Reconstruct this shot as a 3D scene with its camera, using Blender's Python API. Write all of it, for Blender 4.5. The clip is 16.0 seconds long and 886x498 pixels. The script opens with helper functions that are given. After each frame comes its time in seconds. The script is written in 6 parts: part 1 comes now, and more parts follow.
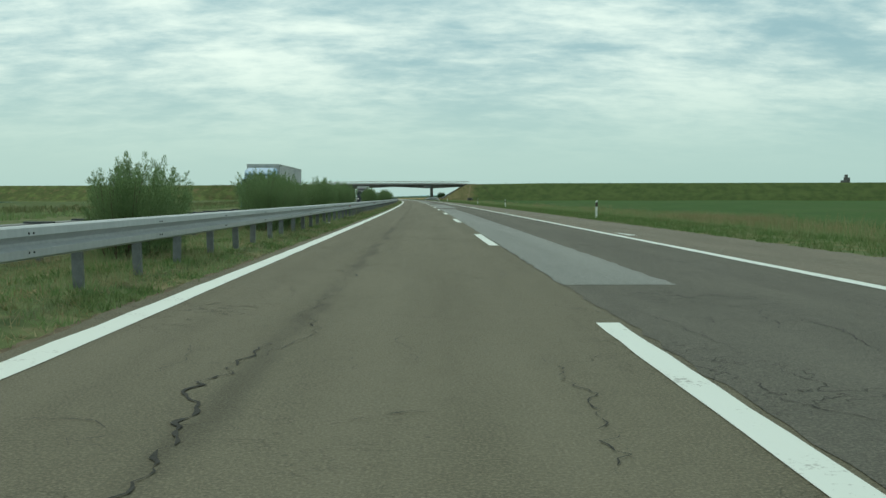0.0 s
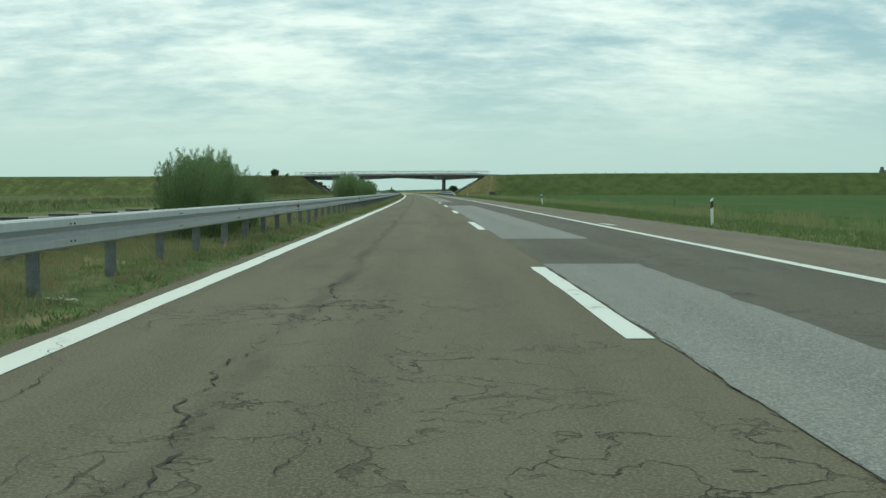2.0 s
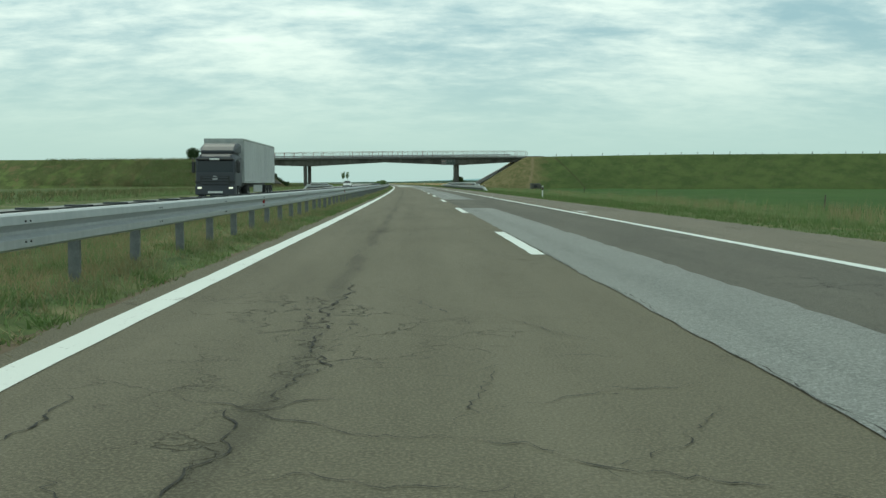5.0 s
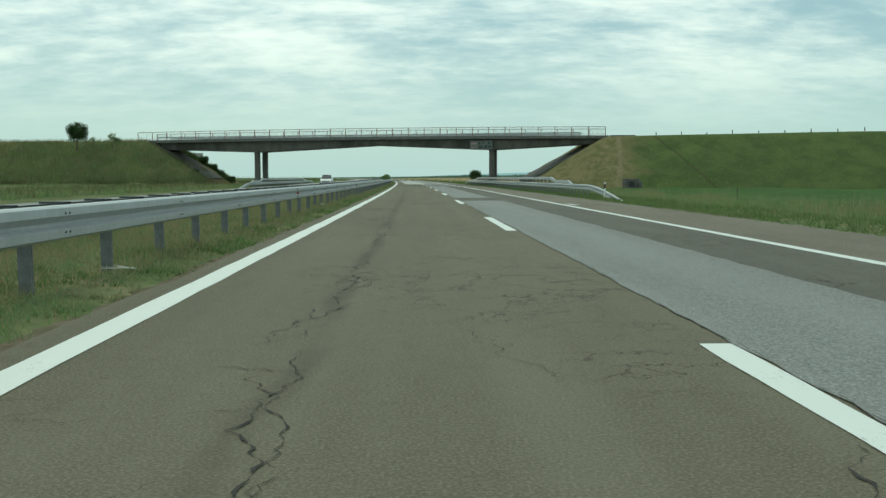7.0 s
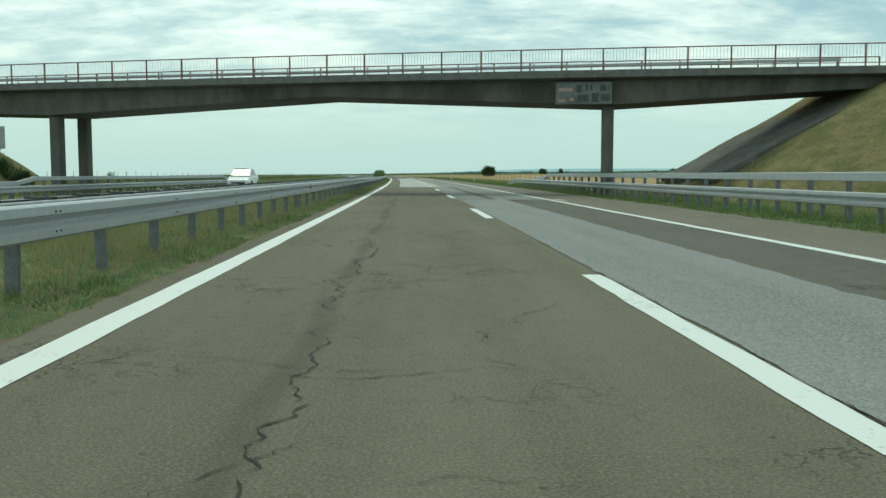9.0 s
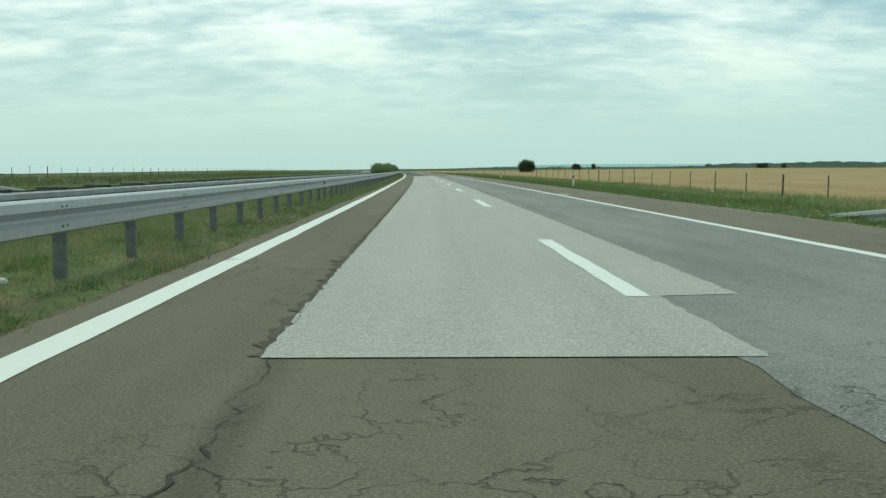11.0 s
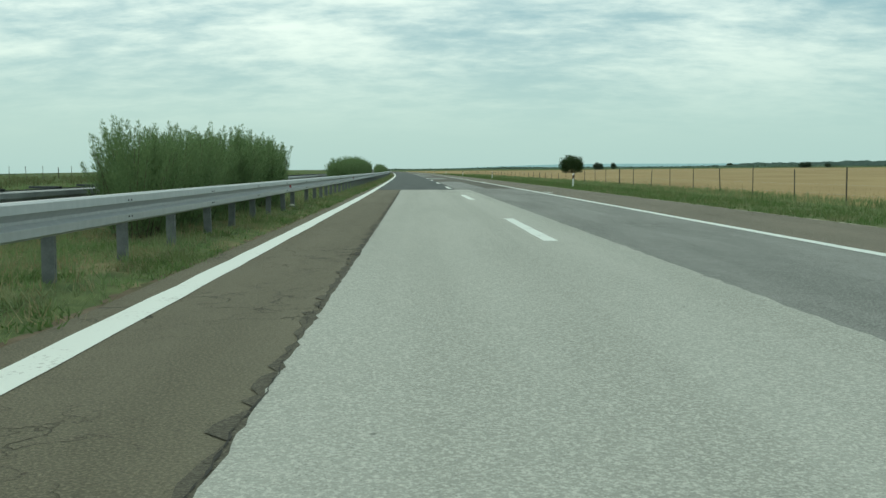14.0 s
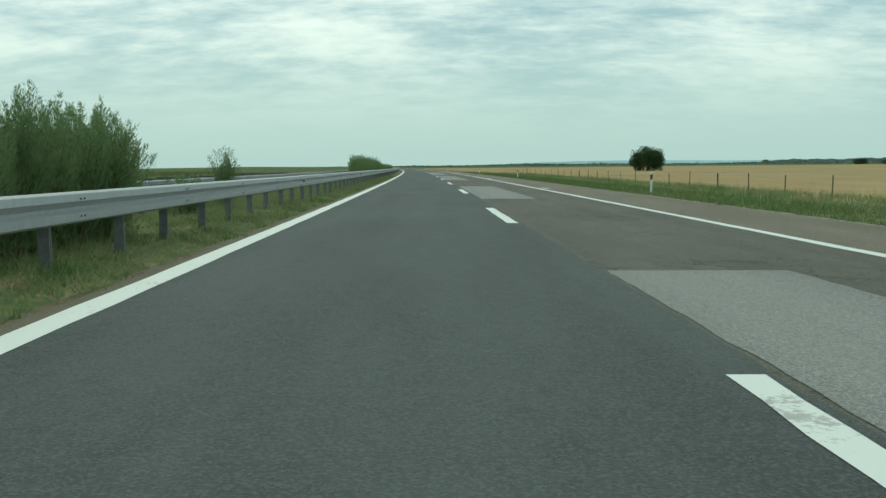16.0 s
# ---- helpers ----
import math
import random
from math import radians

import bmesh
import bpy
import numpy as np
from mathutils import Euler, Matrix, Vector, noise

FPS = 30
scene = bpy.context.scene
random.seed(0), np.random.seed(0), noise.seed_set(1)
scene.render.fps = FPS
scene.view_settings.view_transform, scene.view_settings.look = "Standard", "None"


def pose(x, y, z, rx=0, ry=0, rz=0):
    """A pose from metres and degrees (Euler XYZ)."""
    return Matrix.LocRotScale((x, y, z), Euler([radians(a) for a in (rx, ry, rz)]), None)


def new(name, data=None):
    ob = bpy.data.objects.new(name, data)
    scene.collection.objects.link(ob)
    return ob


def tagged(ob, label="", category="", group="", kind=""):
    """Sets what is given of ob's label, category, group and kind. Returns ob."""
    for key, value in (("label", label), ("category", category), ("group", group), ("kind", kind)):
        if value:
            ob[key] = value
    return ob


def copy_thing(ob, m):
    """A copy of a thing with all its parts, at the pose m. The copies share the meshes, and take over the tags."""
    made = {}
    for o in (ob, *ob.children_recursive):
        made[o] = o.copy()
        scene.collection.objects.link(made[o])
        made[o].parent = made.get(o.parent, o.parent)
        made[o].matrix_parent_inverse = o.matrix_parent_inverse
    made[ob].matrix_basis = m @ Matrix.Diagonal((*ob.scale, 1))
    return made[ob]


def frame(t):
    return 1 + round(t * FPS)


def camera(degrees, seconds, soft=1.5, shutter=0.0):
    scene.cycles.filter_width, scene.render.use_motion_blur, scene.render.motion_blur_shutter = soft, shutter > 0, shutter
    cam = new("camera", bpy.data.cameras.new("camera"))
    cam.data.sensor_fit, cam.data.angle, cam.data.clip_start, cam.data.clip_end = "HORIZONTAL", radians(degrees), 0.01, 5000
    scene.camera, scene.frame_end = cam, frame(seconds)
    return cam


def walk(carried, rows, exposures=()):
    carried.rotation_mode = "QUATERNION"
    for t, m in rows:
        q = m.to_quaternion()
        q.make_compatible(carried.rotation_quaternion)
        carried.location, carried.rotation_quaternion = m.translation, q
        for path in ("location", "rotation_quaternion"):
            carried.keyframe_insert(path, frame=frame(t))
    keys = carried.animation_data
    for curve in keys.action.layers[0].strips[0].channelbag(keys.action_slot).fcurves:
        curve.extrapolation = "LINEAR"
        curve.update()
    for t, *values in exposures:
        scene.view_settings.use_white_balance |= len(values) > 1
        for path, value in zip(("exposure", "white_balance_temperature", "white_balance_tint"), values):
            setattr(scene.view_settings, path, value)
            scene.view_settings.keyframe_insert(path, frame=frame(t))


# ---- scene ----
# camera height and lens, and the road's gentle left-hand bend: curvature (1/m) against distance along the road
FOV, EYE, TINT = 51.65, 1.02, -10.0
BEND = ((-300, 1.25e-4), (280, 1.25e-4), (400, 1.43e-4), (3000, 1.43e-4))
GRID = np.arange(-300.0, 3000.0, 1.0)
TURN = np.cumsum(np.interp(GRID, *zip(*BEND)))
TURN -= np.interp(0.0, GRID, TURN)
LINE_X, LINE_Y = np.cumsum(-np.sin(TURN)), np.cumsum(np.cos(TURN))
LINE_X -= np.interp(0.0, GRID, LINE_X)
LINE_Y -= np.interp(0.0, GRID, LINE_Y)


def xy(s, lat):
    """World x and y of a place s metres along the lane line and lat metres to its right; s and lat may be arrays."""
    a = np.interp(s, GRID, TURN)
    return np.interp(s, GRID, LINE_X) + lat * np.cos(a), np.interp(s, GRID, LINE_Y) + lat * np.sin(a)


def heading(s):
    return math.degrees(np.interp(s, GRID, TURN))


def spot(s, lat, z=0.0, turn=0.0, pitch=0.0, roll=0.0):
    """A pose on the road plan: local y runs along the road."""
    x, y = xy(s, lat)
    return pose(float(x), float(y), z, pitch, roll, heading(s) + turn)


# seconds, metres along the road, metres right of the lane line, degrees left of the road, degrees up
DRIVE = (
    (0.0, -0.07, -1.473, -1.08, -3.22),
    (0.5, 16.53, -1.477, -0.58, -3.65),
    (1.0, 33.27, -1.506, -0.70, -3.57),
    (1.5, 50.27, -1.509, -0.88, -3.66),
    (2.0, 67.05, -1.478, -0.94, -3.61),
    (2.5, 83.64, -1.535, -1.40, -3.22),
    (3.0, 100.43, -1.558, -1.41, -3.44),
    (3.5, 117.17, -1.626, -1.35, -3.74),
    (4.0, 134.19, -1.666, -1.62, -3.95),
    (4.2, 141.06, -1.685, -1.65, -3.98),
    (6.3, 212.05, -1.802, -1.72, -4.37),
    (6.5, 218.68, -1.799, -1.69, -4.32),
    (7.0, 235.79, -1.818, -1.55, -4.46),
    (7.5, 252.70, -1.839, -1.44, -4.66),
    (8.0, 269.53, -1.829, -1.57, -4.77),
    (8.2, 276.45, -1.869, -1.82, -4.66),
    (10.3, 348.45, -1.586, -1.30, -4.70),
    (10.5, 355.20, -1.626, -1.18, -4.72),
    (11.0, 372.05, -1.686, -0.90, -4.94),
    (11.5, 389.14, -1.764, -0.98, -5.15),
    (12.0, 406.15, -1.753, -0.99, -5.15),
    (12.5, 423.30, -1.778, -1.23, -4.98),
    (13.0, 440.27, -1.858, -1.40, -4.95),
    (13.5, 457.32, -1.869, -1.56, -4.98),
    (14.0, 474.35, -1.907, -1.58, -4.95),
    (14.5, 491.26, -1.793, -1.65, -4.74),
    (15.0, 508.07, -1.678, -1.64, -4.81),
    (15.5, 525.17, -1.588, -1.08, -5.18),
    (16.0, 542.94, -1.539, -0.94, -5.15),
)
cam = camera(FOV, 16.0, soft=1.45)
walk(cam, [(t, spot(s, lat, EYE, yaw, 90 + pitch)) for t, s, lat, yaw, pitch in DRIVE],
     exposures=[(t, e, 6500.0, TINT) for t, e in ((0.0, 0.0), (1.5, 0.06), (2.5, 0.10), (3.0, 0.05), (4.0, 0.07), (6.5, 0.09), (8.2, 0.09), (10.2, 0.40), (10.6, 0.40), (11.0, 0.16), (11.5, 0.10), (12.0, 0.05), (16.0, 0.04))])

# ---------------------------------------------------------------- sky and light
SUN_UP, SUN_ROUND = 52.0, 335.0
world = bpy.data.worlds.new("overcast_sky")
scene.world = world
world.use_nodes = True


class Nodes:
    """Short hand for building a node tree."""

    def __init__(self, tree):
        self.tree = tree
        tree.nodes.clear()

    def add(self, kind, inputs=None, **settings):
        node = self.tree.nodes.new(kind)
        if "operation" in settings:
            node.operation = settings["operation"]
        if "use_clamp" in settings:
            node.use_clamp = settings["use_clamp"]
        if "data_type" in settings:
            node.data_type, node.blend_type = settings["data_type"], settings["blend_type"]
        if "interpolation_type" in settings:
            node.clamp, node.interpolation_type = True, settings["interpolation_type"]
        if "feature" in settings:
            node.feature = settings["feature"]
        for key, value in (inputs or {}).items():
            slot = node.inputs[key]
            if isinstance(value, bpy.types.NodeSocket):
                self.tree.links.new(value, slot)
            else:
                slot.default_value = value
        return node

    def math(self, op, a, b=0.0, clamp=False):
        return self.add("ShaderNodeMath", {0: a, 1: b}, operation=op, use_clamp=clamp).outputs[0]

    def mix(self, fac, a, b, blend="MIX"):
        node = self.add("ShaderNodeMix", data_type="RGBA", blend_type=blend)
        for slot, value in ((0, fac), (6, a), (7, b)):
            if isinstance(value, bpy.types.NodeSocket):
                self.tree.links.new(value, node.inputs[slot])
            else:
                node.inputs[slot].default_value = value if slot == 0 else (*value[:3], 1.0)
        return node.outputs[2]

    def ramp(self, fac, lo, hi):
        return self.add("ShaderNodeMapRange", {0: fac, 1: lo, 2: hi}, interpolation_type="SMOOTHSTEP").outputs[0]

    def noise(self, vec, scale, detail=3.0, rough=0.55, distort=0.0):
        return self.add("ShaderNodeTexNoise", {"Vector": vec, "Scale": scale, "Detail": detail, "Roughness": rough,
                                               "Distortion": distort}).outputs[0]

    def stretch(self, vec, scale):
        return self.add("ShaderNodeMapping", {"Vector": vec, "Scale": scale}).outputs[0]


w = Nodes(world.node_tree)
sky = w.add("ShaderNodeTexSky")
sky.sky_type, sky.sun_disc = "NISHITA", False
sky.sun_elevation, sky.sun_rotation = radians(SUN_UP), radians(SUN_ROUND)
sky.air_density, sky.dust_density = 1.3, 2.5
way = w.add("ShaderNodeTexCoord").outputs["Generated"]
split = w.add("ShaderNodeSeparateXYZ", {0: way})
up = w.math("MAXIMUM", split.outputs[2], 0.0)
flat = w.math("ADD", up, 0.24)
plane = w.add("ShaderNodeCombineXYZ", {0: w.math("ADD", w.math("DIVIDE", split.outputs[0], flat), 0.9), 1: w.math("ADD", w.math("DIVIDE", split.outputs[1], flat), 3.7)}).outputs[0]
big = w.noise(w.stretch(plane, (0.66, 1.05, 1.0)), 2.1, 8.0, 0.60, 0.25)
fine = w.noise(w.stretch(plane, (0.9, 1.6, 1.0)), 7.0, 6.0, 0.62, 0.2)
cover = w.math("ADD", w.math("MULTIPLY", big, 0.68), w.math("MULTIPLY", fine, 0.32))
cloud = w.mix(w.ramp(cover, 0.35, 0.66), (0.37, 0.53, 0.63), (1.0, 1.04, 1.04))
veil = w.mix(w.ramp(up, 0.02, 0.17), (0.538, 0.693, 0.716), cloud)
clear = w.add("ShaderNodeBackground", {"Color": sky.outputs[0], "Strength": 0.08})
grey = w.add("ShaderNodeBackground", {"Color": veil, "Strength": 1.0})
both = w.add("ShaderNodeMixShader", {0: 0.86, 1: clear.outputs[0], 2: grey.outputs[0]})
w.add("ShaderNodeOutputWorld", {0: both.outputs[0]})

sun = new("sun", bpy.data.lights.new("sun", "SUN"))
sun.data.energy, sun.data.angle, sun.data.color = 0.9, radians(14), (1.0, 0.95, 0.86)
sun.matrix_world = pose(0, 0, 60, 90 - SUN_UP, 0, 180 - SUN_ROUND)

# ---------------------------------------------------------------- materials


def material(name, build, rough=0.8, metal=0.0, spec=0.5, thin=0.0):
    """build(nodes, place) returns a colour and, if wanted, a height for the bump and its strength in metres."""
    mat = bpy.data.materials.new(name)
    mat.use_nodes = True
    n = Nodes(mat.node_tree)
    place = n.add("ShaderNodeTexCoord").outputs["Object"]
    made = build(n, place)
    colour, height, depth = made if isinstance(made, tuple) and len(made) == 3 and not isinstance(made[0], float) else (made, None, 0.0)
    bsdf = n.add("ShaderNodeBsdfPrincipled", {"Roughness": rough, "Metallic": metal, "Specular IOR Level": spec})
    if isinstance(colour, bpy.types.NodeSocket):
        n.tree.links.new(colour, bsdf.inputs["Base Color"])
    else:
        bsdf.inputs["Base Color"].default_value = (*colour, 1.0)
    if height is not None:
        bump = n.add("ShaderNodeBump", {"Height": height, "Distance": depth, "Strength": 1.0})
        n.tree.links.new(bump.outputs[0], bsdf.inputs["Normal"])
    skin = bsdf.outputs[0]
    if thin:  # leaves and blades let light through
        lit = n.add("ShaderNodeBsdfTranslucent", {"Color": colour})
        skin = n.add("ShaderNodeMixShader", {0: thin, 1: skin, 2: lit.outputs[0]}).outputs[0]
    n.add("ShaderNodeOutputMaterial", {0: skin})
    return mat


def asphalt(dark, light, crack=0.0, speckle=0.25, blotch=0.5, stain=0.0):
    """Worn asphalt; plan holds metres across and along the road."""
    def build(n, place):
        plan = n.add("ShaderNodeTexCoord").outputs["UV"]
        grain = n.noise(place, 60.0, 2.0, 0.75)
        chips = n.add("ShaderNodeTexVoronoi", {"Vector": place, "Scale": 40.0}).outputs[0]
        mid = n.noise(place, 5.5, 4.0, 0.65)
        wide = n.noise(n.stretch(plan, (1.0, 0.15, 1.0)), 1.0, 5.0, 0.6)
        tracks = n.noise(n.stretch(plan, (1.0, 0.012, 1.0)), 1.3, 3.0, 0.5)
        tone = n.math("ADD", n.math("ADD", n.math("MULTIPLY", wide, blotch * 0.7), n.math("MULTIPLY", tracks, 1.0 - blotch)), n.math("MULTIPLY", mid, blotch * 0.3))
        colour = n.mix(n.ramp(tone, 0.34, 0.66), dark, light)
        colour = n.mix(n.math("MULTIPLY", n.ramp(grain, 0.42, 0.70), speckle * 1.3), colour, [c * 1.8 for c in light])
        colour = n.mix(n.math("MULTIPLY", n.ramp(chips, 0.30, 0.0), speckle * 1.3), colour, [c * 0.40 for c in dark])
        pits = n.add("ShaderNodeTexVoronoi", {"Vector": place, "Scale": 5.5}).outputs[0]
        pit = n.math("MULTIPLY", n.ramp(pits, 0.11, 0.05), n.ramp(n.noise(place, 0.9, 3.0), 0.50, 0.62))
        colour = n.mix(n.math("MULTIPLY", pit, 0.65), colour, [c * 0.35 for c in dark])
        stones = n.add("ShaderNodeTexVoronoi", {"Vector": n.stretch(place, (1.0, 1.0, 3.0)), "Scale": 9.0}).outputs[0]
        colour = n.mix(n.math("MULTIPLY", n.ramp(stones, 0.075, 0.04), 0.5), colour, [min(0.6, c * 1.9) for c in light])
        height = grain
        if stain:
            across = n.add("ShaderNodeSeparateXYZ", {0: plan}).outputs[0]
            sway = n.math("MULTIPLY", n.math("SUBTRACT", n.noise(n.stretch(plan, (0.0, 1.0, 0.0)), 0.25, 4.0), 0.5), 0.5)
            off = n.math("ABSOLUTE", n.math("ADD", n.math("ADD", across, 2.48), sway))
            band = n.math("MULTIPLY", n.ramp(off, 0.16, 0.02), n.ramp(n.noise(n.stretch(plan, (1.0, 0.35, 1.0)), 1.1, 5.0, 0.65), 0.34, 0.62))
            colour = n.mix(n.math("MULTIPLY", band, stain), colour, [c * 0.30 for c in dark])
        if crack:
            warp = n.noise(place, 1.4, 4.0, 0.6)
            bent = n.add("ShaderNodeVectorMath", {0: n.stretch(place, (1.0, 0.75, 1.0)), 1: n.add("ShaderNodeCombineXYZ", {
                0: n.math("MULTIPLY", warp, 1.6), 1: n.math("MULTIPLY", n.noise(place, 1.9, 4.0), 1.6), 2: 0.0}).outputs[0]},
                operation="ADD").outputs[0]
            edge = n.add("ShaderNodeTexVoronoi", {"Vector": bent, "Scale": 1.7}, feature="DISTANCE_TO_EDGE").outputs[0]
            thin = n.ramp(edge, 0.022, 0.006)
            where = n.ramp(n.noise(place, 0.30, 3.0, 0.6), 0.60 - 0.16 * crack, 0.68)
            gap = n.math("MULTIPLY", n.math("MULTIPLY", thin, where), n.ramp(n.noise(place, 2.5, 3.0), 0.34, 0.5))
            colour = n.mix(n.math("MULTIPLY", gap, 0.6), colour, [c * 0.22 for c in dark])
            height = n.math("SUBTRACT", grain, n.math("MULTIPLY", gap, 2.0))
        return colour, height, 0.011
    return build


def mottled(a, b, scale=3.0, c=None, fine=40.0, depth=0.004, squash=(1, 1, 1)):
    def build(n, place):
        vec = n.stretch(place, squash)
        colour = n.mix(n.ramp(n.noise(vec, scale, 5.0, 0.6), 0.32, 0.68), a, b)
        if c:
            colour = n.mix(n.ramp(n.noise(vec, scale * 0.23, 4.0, 0.6), 0.5, 0.66), colour, c)
        grain = n.noise(vec, fine, 3.0, 0.65)
        colour = n.mix(n.math("MULTIPLY", n.ramp(grain, 0.4, 0.75), 0.22), colour, [v * 1.5 for v in b])
        return colour, grain, depth
    return build


def leafy(a, b, c):
    def build(n, place):
        rnd = n.add("ShaderNodeNewGeometry").outputs["Random Per Island"]
        colour = n.mix(rnd, a, b)
        return n.mix(n.math("MULTIPLY", n.ramp(n.noise(place, 0.8, 3.0), 0.42, 0.7), 0.75), colour, c)
    return build


def lineside(n, place):
    worn = n.noise(place, 26.0, 4.0, 0.7)
    patch = n.noise(place, 1.7, 3.0, 0.6)
    colour = n.mix(n.ramp(n.math("MULTIPLY", worn, patch), 0.12, 0.185), (0.40, 0.39, 0.36), (0.70, 0.72, 0.67))
    return colour, worn, 0.003


def galvanised(n, place):
    spangle = n.noise(place, 14.0, 4.0, 0.7)
    streak = n.noise(n.stretch(place, (1.0, 1.0, 0.15)), 9.0, 3.0)
    colour = n.mix(n.ramp(streak, 0.2, 0.85), (0.35, 0.37, 0.38), (0.43, 0.445, 0.452))
    colour = n.mix(n.math("MULTIPLY", n.ramp(spangle, 0.45, 0.7), 0.15), colour, (0.52, 0.53, 0.53))
    return colour, spangle, 0.0004


M_OLD = material("old_asphalt", asphalt((0.098, 0.086, 0.057), (0.152, 0.135, 0.094), 0.8, 0.42, 0.6, 0.4), 0.85, 0.0, 0.28)
M_OLD_RIGHT = material("dark_worn_asphalt", asphalt((0.076, 0.070, 0.056), (0.120, 0.110, 0.088), 0.9, 0.42, 0.7), 0.85, 0.0, 0.28)
M_GRIT = material("pale_edge_grit", mottled((0.20, 0.18, 0.13), (0.36, 0.33, 0.25), 5.0, None, 60.0), 0.95)
M_CRUMBLED = material("crumbled_asphalt", asphalt((0.050, 0.046, 0.036), (0.100, 0.090, 0.068), 0.9, 0.5, 0.9), 0.9, 0.0, 0.2)
M_OLD_LATE = material("worn_brown_grey_asphalt", asphalt((0.066, 0.062, 0.050), (0.122, 0.113, 0.092), 0.9, 0.45, 0.8), 0.85, 0.0, 0.28)
M_PATCH = material("grey_repair_asphalt", asphalt((0.160, 0.162, 0.152), (0.225, 0.226, 0.210), 0.0, 0.55), 0.85, 0.0, 0.28)
M_PALE = material("pale_resurfaced_asphalt", asphalt((0.295, 0.292, 0.257), (0.385, 0.380, 0.340), 0.0, 0.46), 0.85, 0.0, 0.28)
M_MID = material("mid_grey_asphalt", asphalt((0.130, 0.132, 0.121), (0.236, 0.235, 0.217), 0.5, 0.45, 0.8), 0.85, 0.0, 0.28)
M_NEW = material("new_black_asphalt", asphalt((0.042, 0.050, 0.048), (0.078, 0.087, 0.084), 0.0, 0.45, 0.85), 0.8, 0.0, 0.28)
M_SHOULDER = material("brown_shoulder_asphalt", asphalt((0.112, 0.099, 0.073), (0.176, 0.154, 0.118), 0.5, 0.5, 0.75), 0.9, 0.0, 0.28)
M_FAR_ROAD = material("far_carriageway_asphalt", asphalt((0.20, 0.20, 0.19), (0.28, 0.28, 0.265), 0.2), 0.85, 0.0, 0.28)
M_LINE = material("white_road_paint", lineside, 0.6)
M_CRACK = material("crack_void", mottled((0.018, 0.016, 0.013), (0.04, 0.036, 0.03), 9.0), 0.95)
M_STEEL = material("galvanised_steel", galvanised, 0.48, 0.25)
# darker copy of the rail steel: dirt, plus the back's shade in the colour
M_DULL = material("dirty_galvanised_steel", mottled((0.20, 0.21, 0.215), (0.29, 0.30, 0.305), 2.0, None, 30.0, 0.0005), 0.55, 0.2)
M_POST = material("dull_galvanised_posts", mottled((0.130, 0.138, 0.140), (0.20, 0.208, 0.21), 7.0, None, 40.0, 0.0005), 0.5, 0.25)
M_BOLT = material("dark_bolt", lambda n, p: (0.05, 0.05, 0.05), 0.5, 0.6)
# near-black colour carries the shade on the spacers' visible side
M_SPACER = material("dark_spacer_steel", mottled((0.05, 0.055, 0.06), (0.10, 0.105, 0.11), 8.0), 0.5, 0.5)
M_CONC = material("weathered_concrete", mottled((0.088, 0.084, 0.073), (0.145, 0.138, 0.122), 1.3, (0.062, 0.060, 0.052), 30.0, 0.004, (1, 1, 0.35)), 0.9)
M_CONC_EDGE = material("pale_concrete_edge", mottled((0.115, 0.112, 0.103), (0.172, 0.168, 0.155), 2.0, None, 30.0), 0.9)
M_RUST = material("red_brown_railing_paint", mottled((0.16, 0.075, 0.06), (0.26, 0.13, 0.10), 6.0), 0.6)
M_GREY_PAINT = material("grey_railing_paint", mottled((0.30, 0.30, 0.30), (0.45, 0.45, 0.44), 6.0), 0.6)
M_SOIL = material("verge_soil_and_turf", mottled((0.078, 0.104, 0.044), (0.142, 0.168, 0.073), 3.0, (0.225, 0.192, 0.110)), 0.95, 0.0, 0.05)
M_DIRT = material("brown_edge_dirt", mottled((0.115, 0.088, 0.060), (0.18, 0.145, 0.105), 3.0, (0.09, 0.09, 0.045)), 0.95, 0.0, 0.05)
M_CROP = material("green_crop_field", mottled((0.047, 0.086, 0.026), (0.064, 0.112, 0.033), 0.25, (0.070, 0.104, 0.036), 9.0, 0.02, (1.0, 0.35, 1.0)), 0.95, 0.0, 0.05)
M_WHEAT = material("ripe_wheat_field", mottled((0.285, 0.205, 0.105), (0.36, 0.268, 0.138), 0.12, (0.30, 0.232, 0.122), 6.0, 0.02, (1.0, 0.3, 1.0)), 0.95, 0.0, 0.05)
M_MEADOW = material("rough_meadow", mottled((0.070, 0.098, 0.038), (0.102, 0.132, 0.050), 0.3, (0.135, 0.135, 0.065), 7.0, 0.02), 0.95, 0.0, 0.05)


SPAN_TRACK = 62.8  # a bare rill down the east bank, beside the railing's end


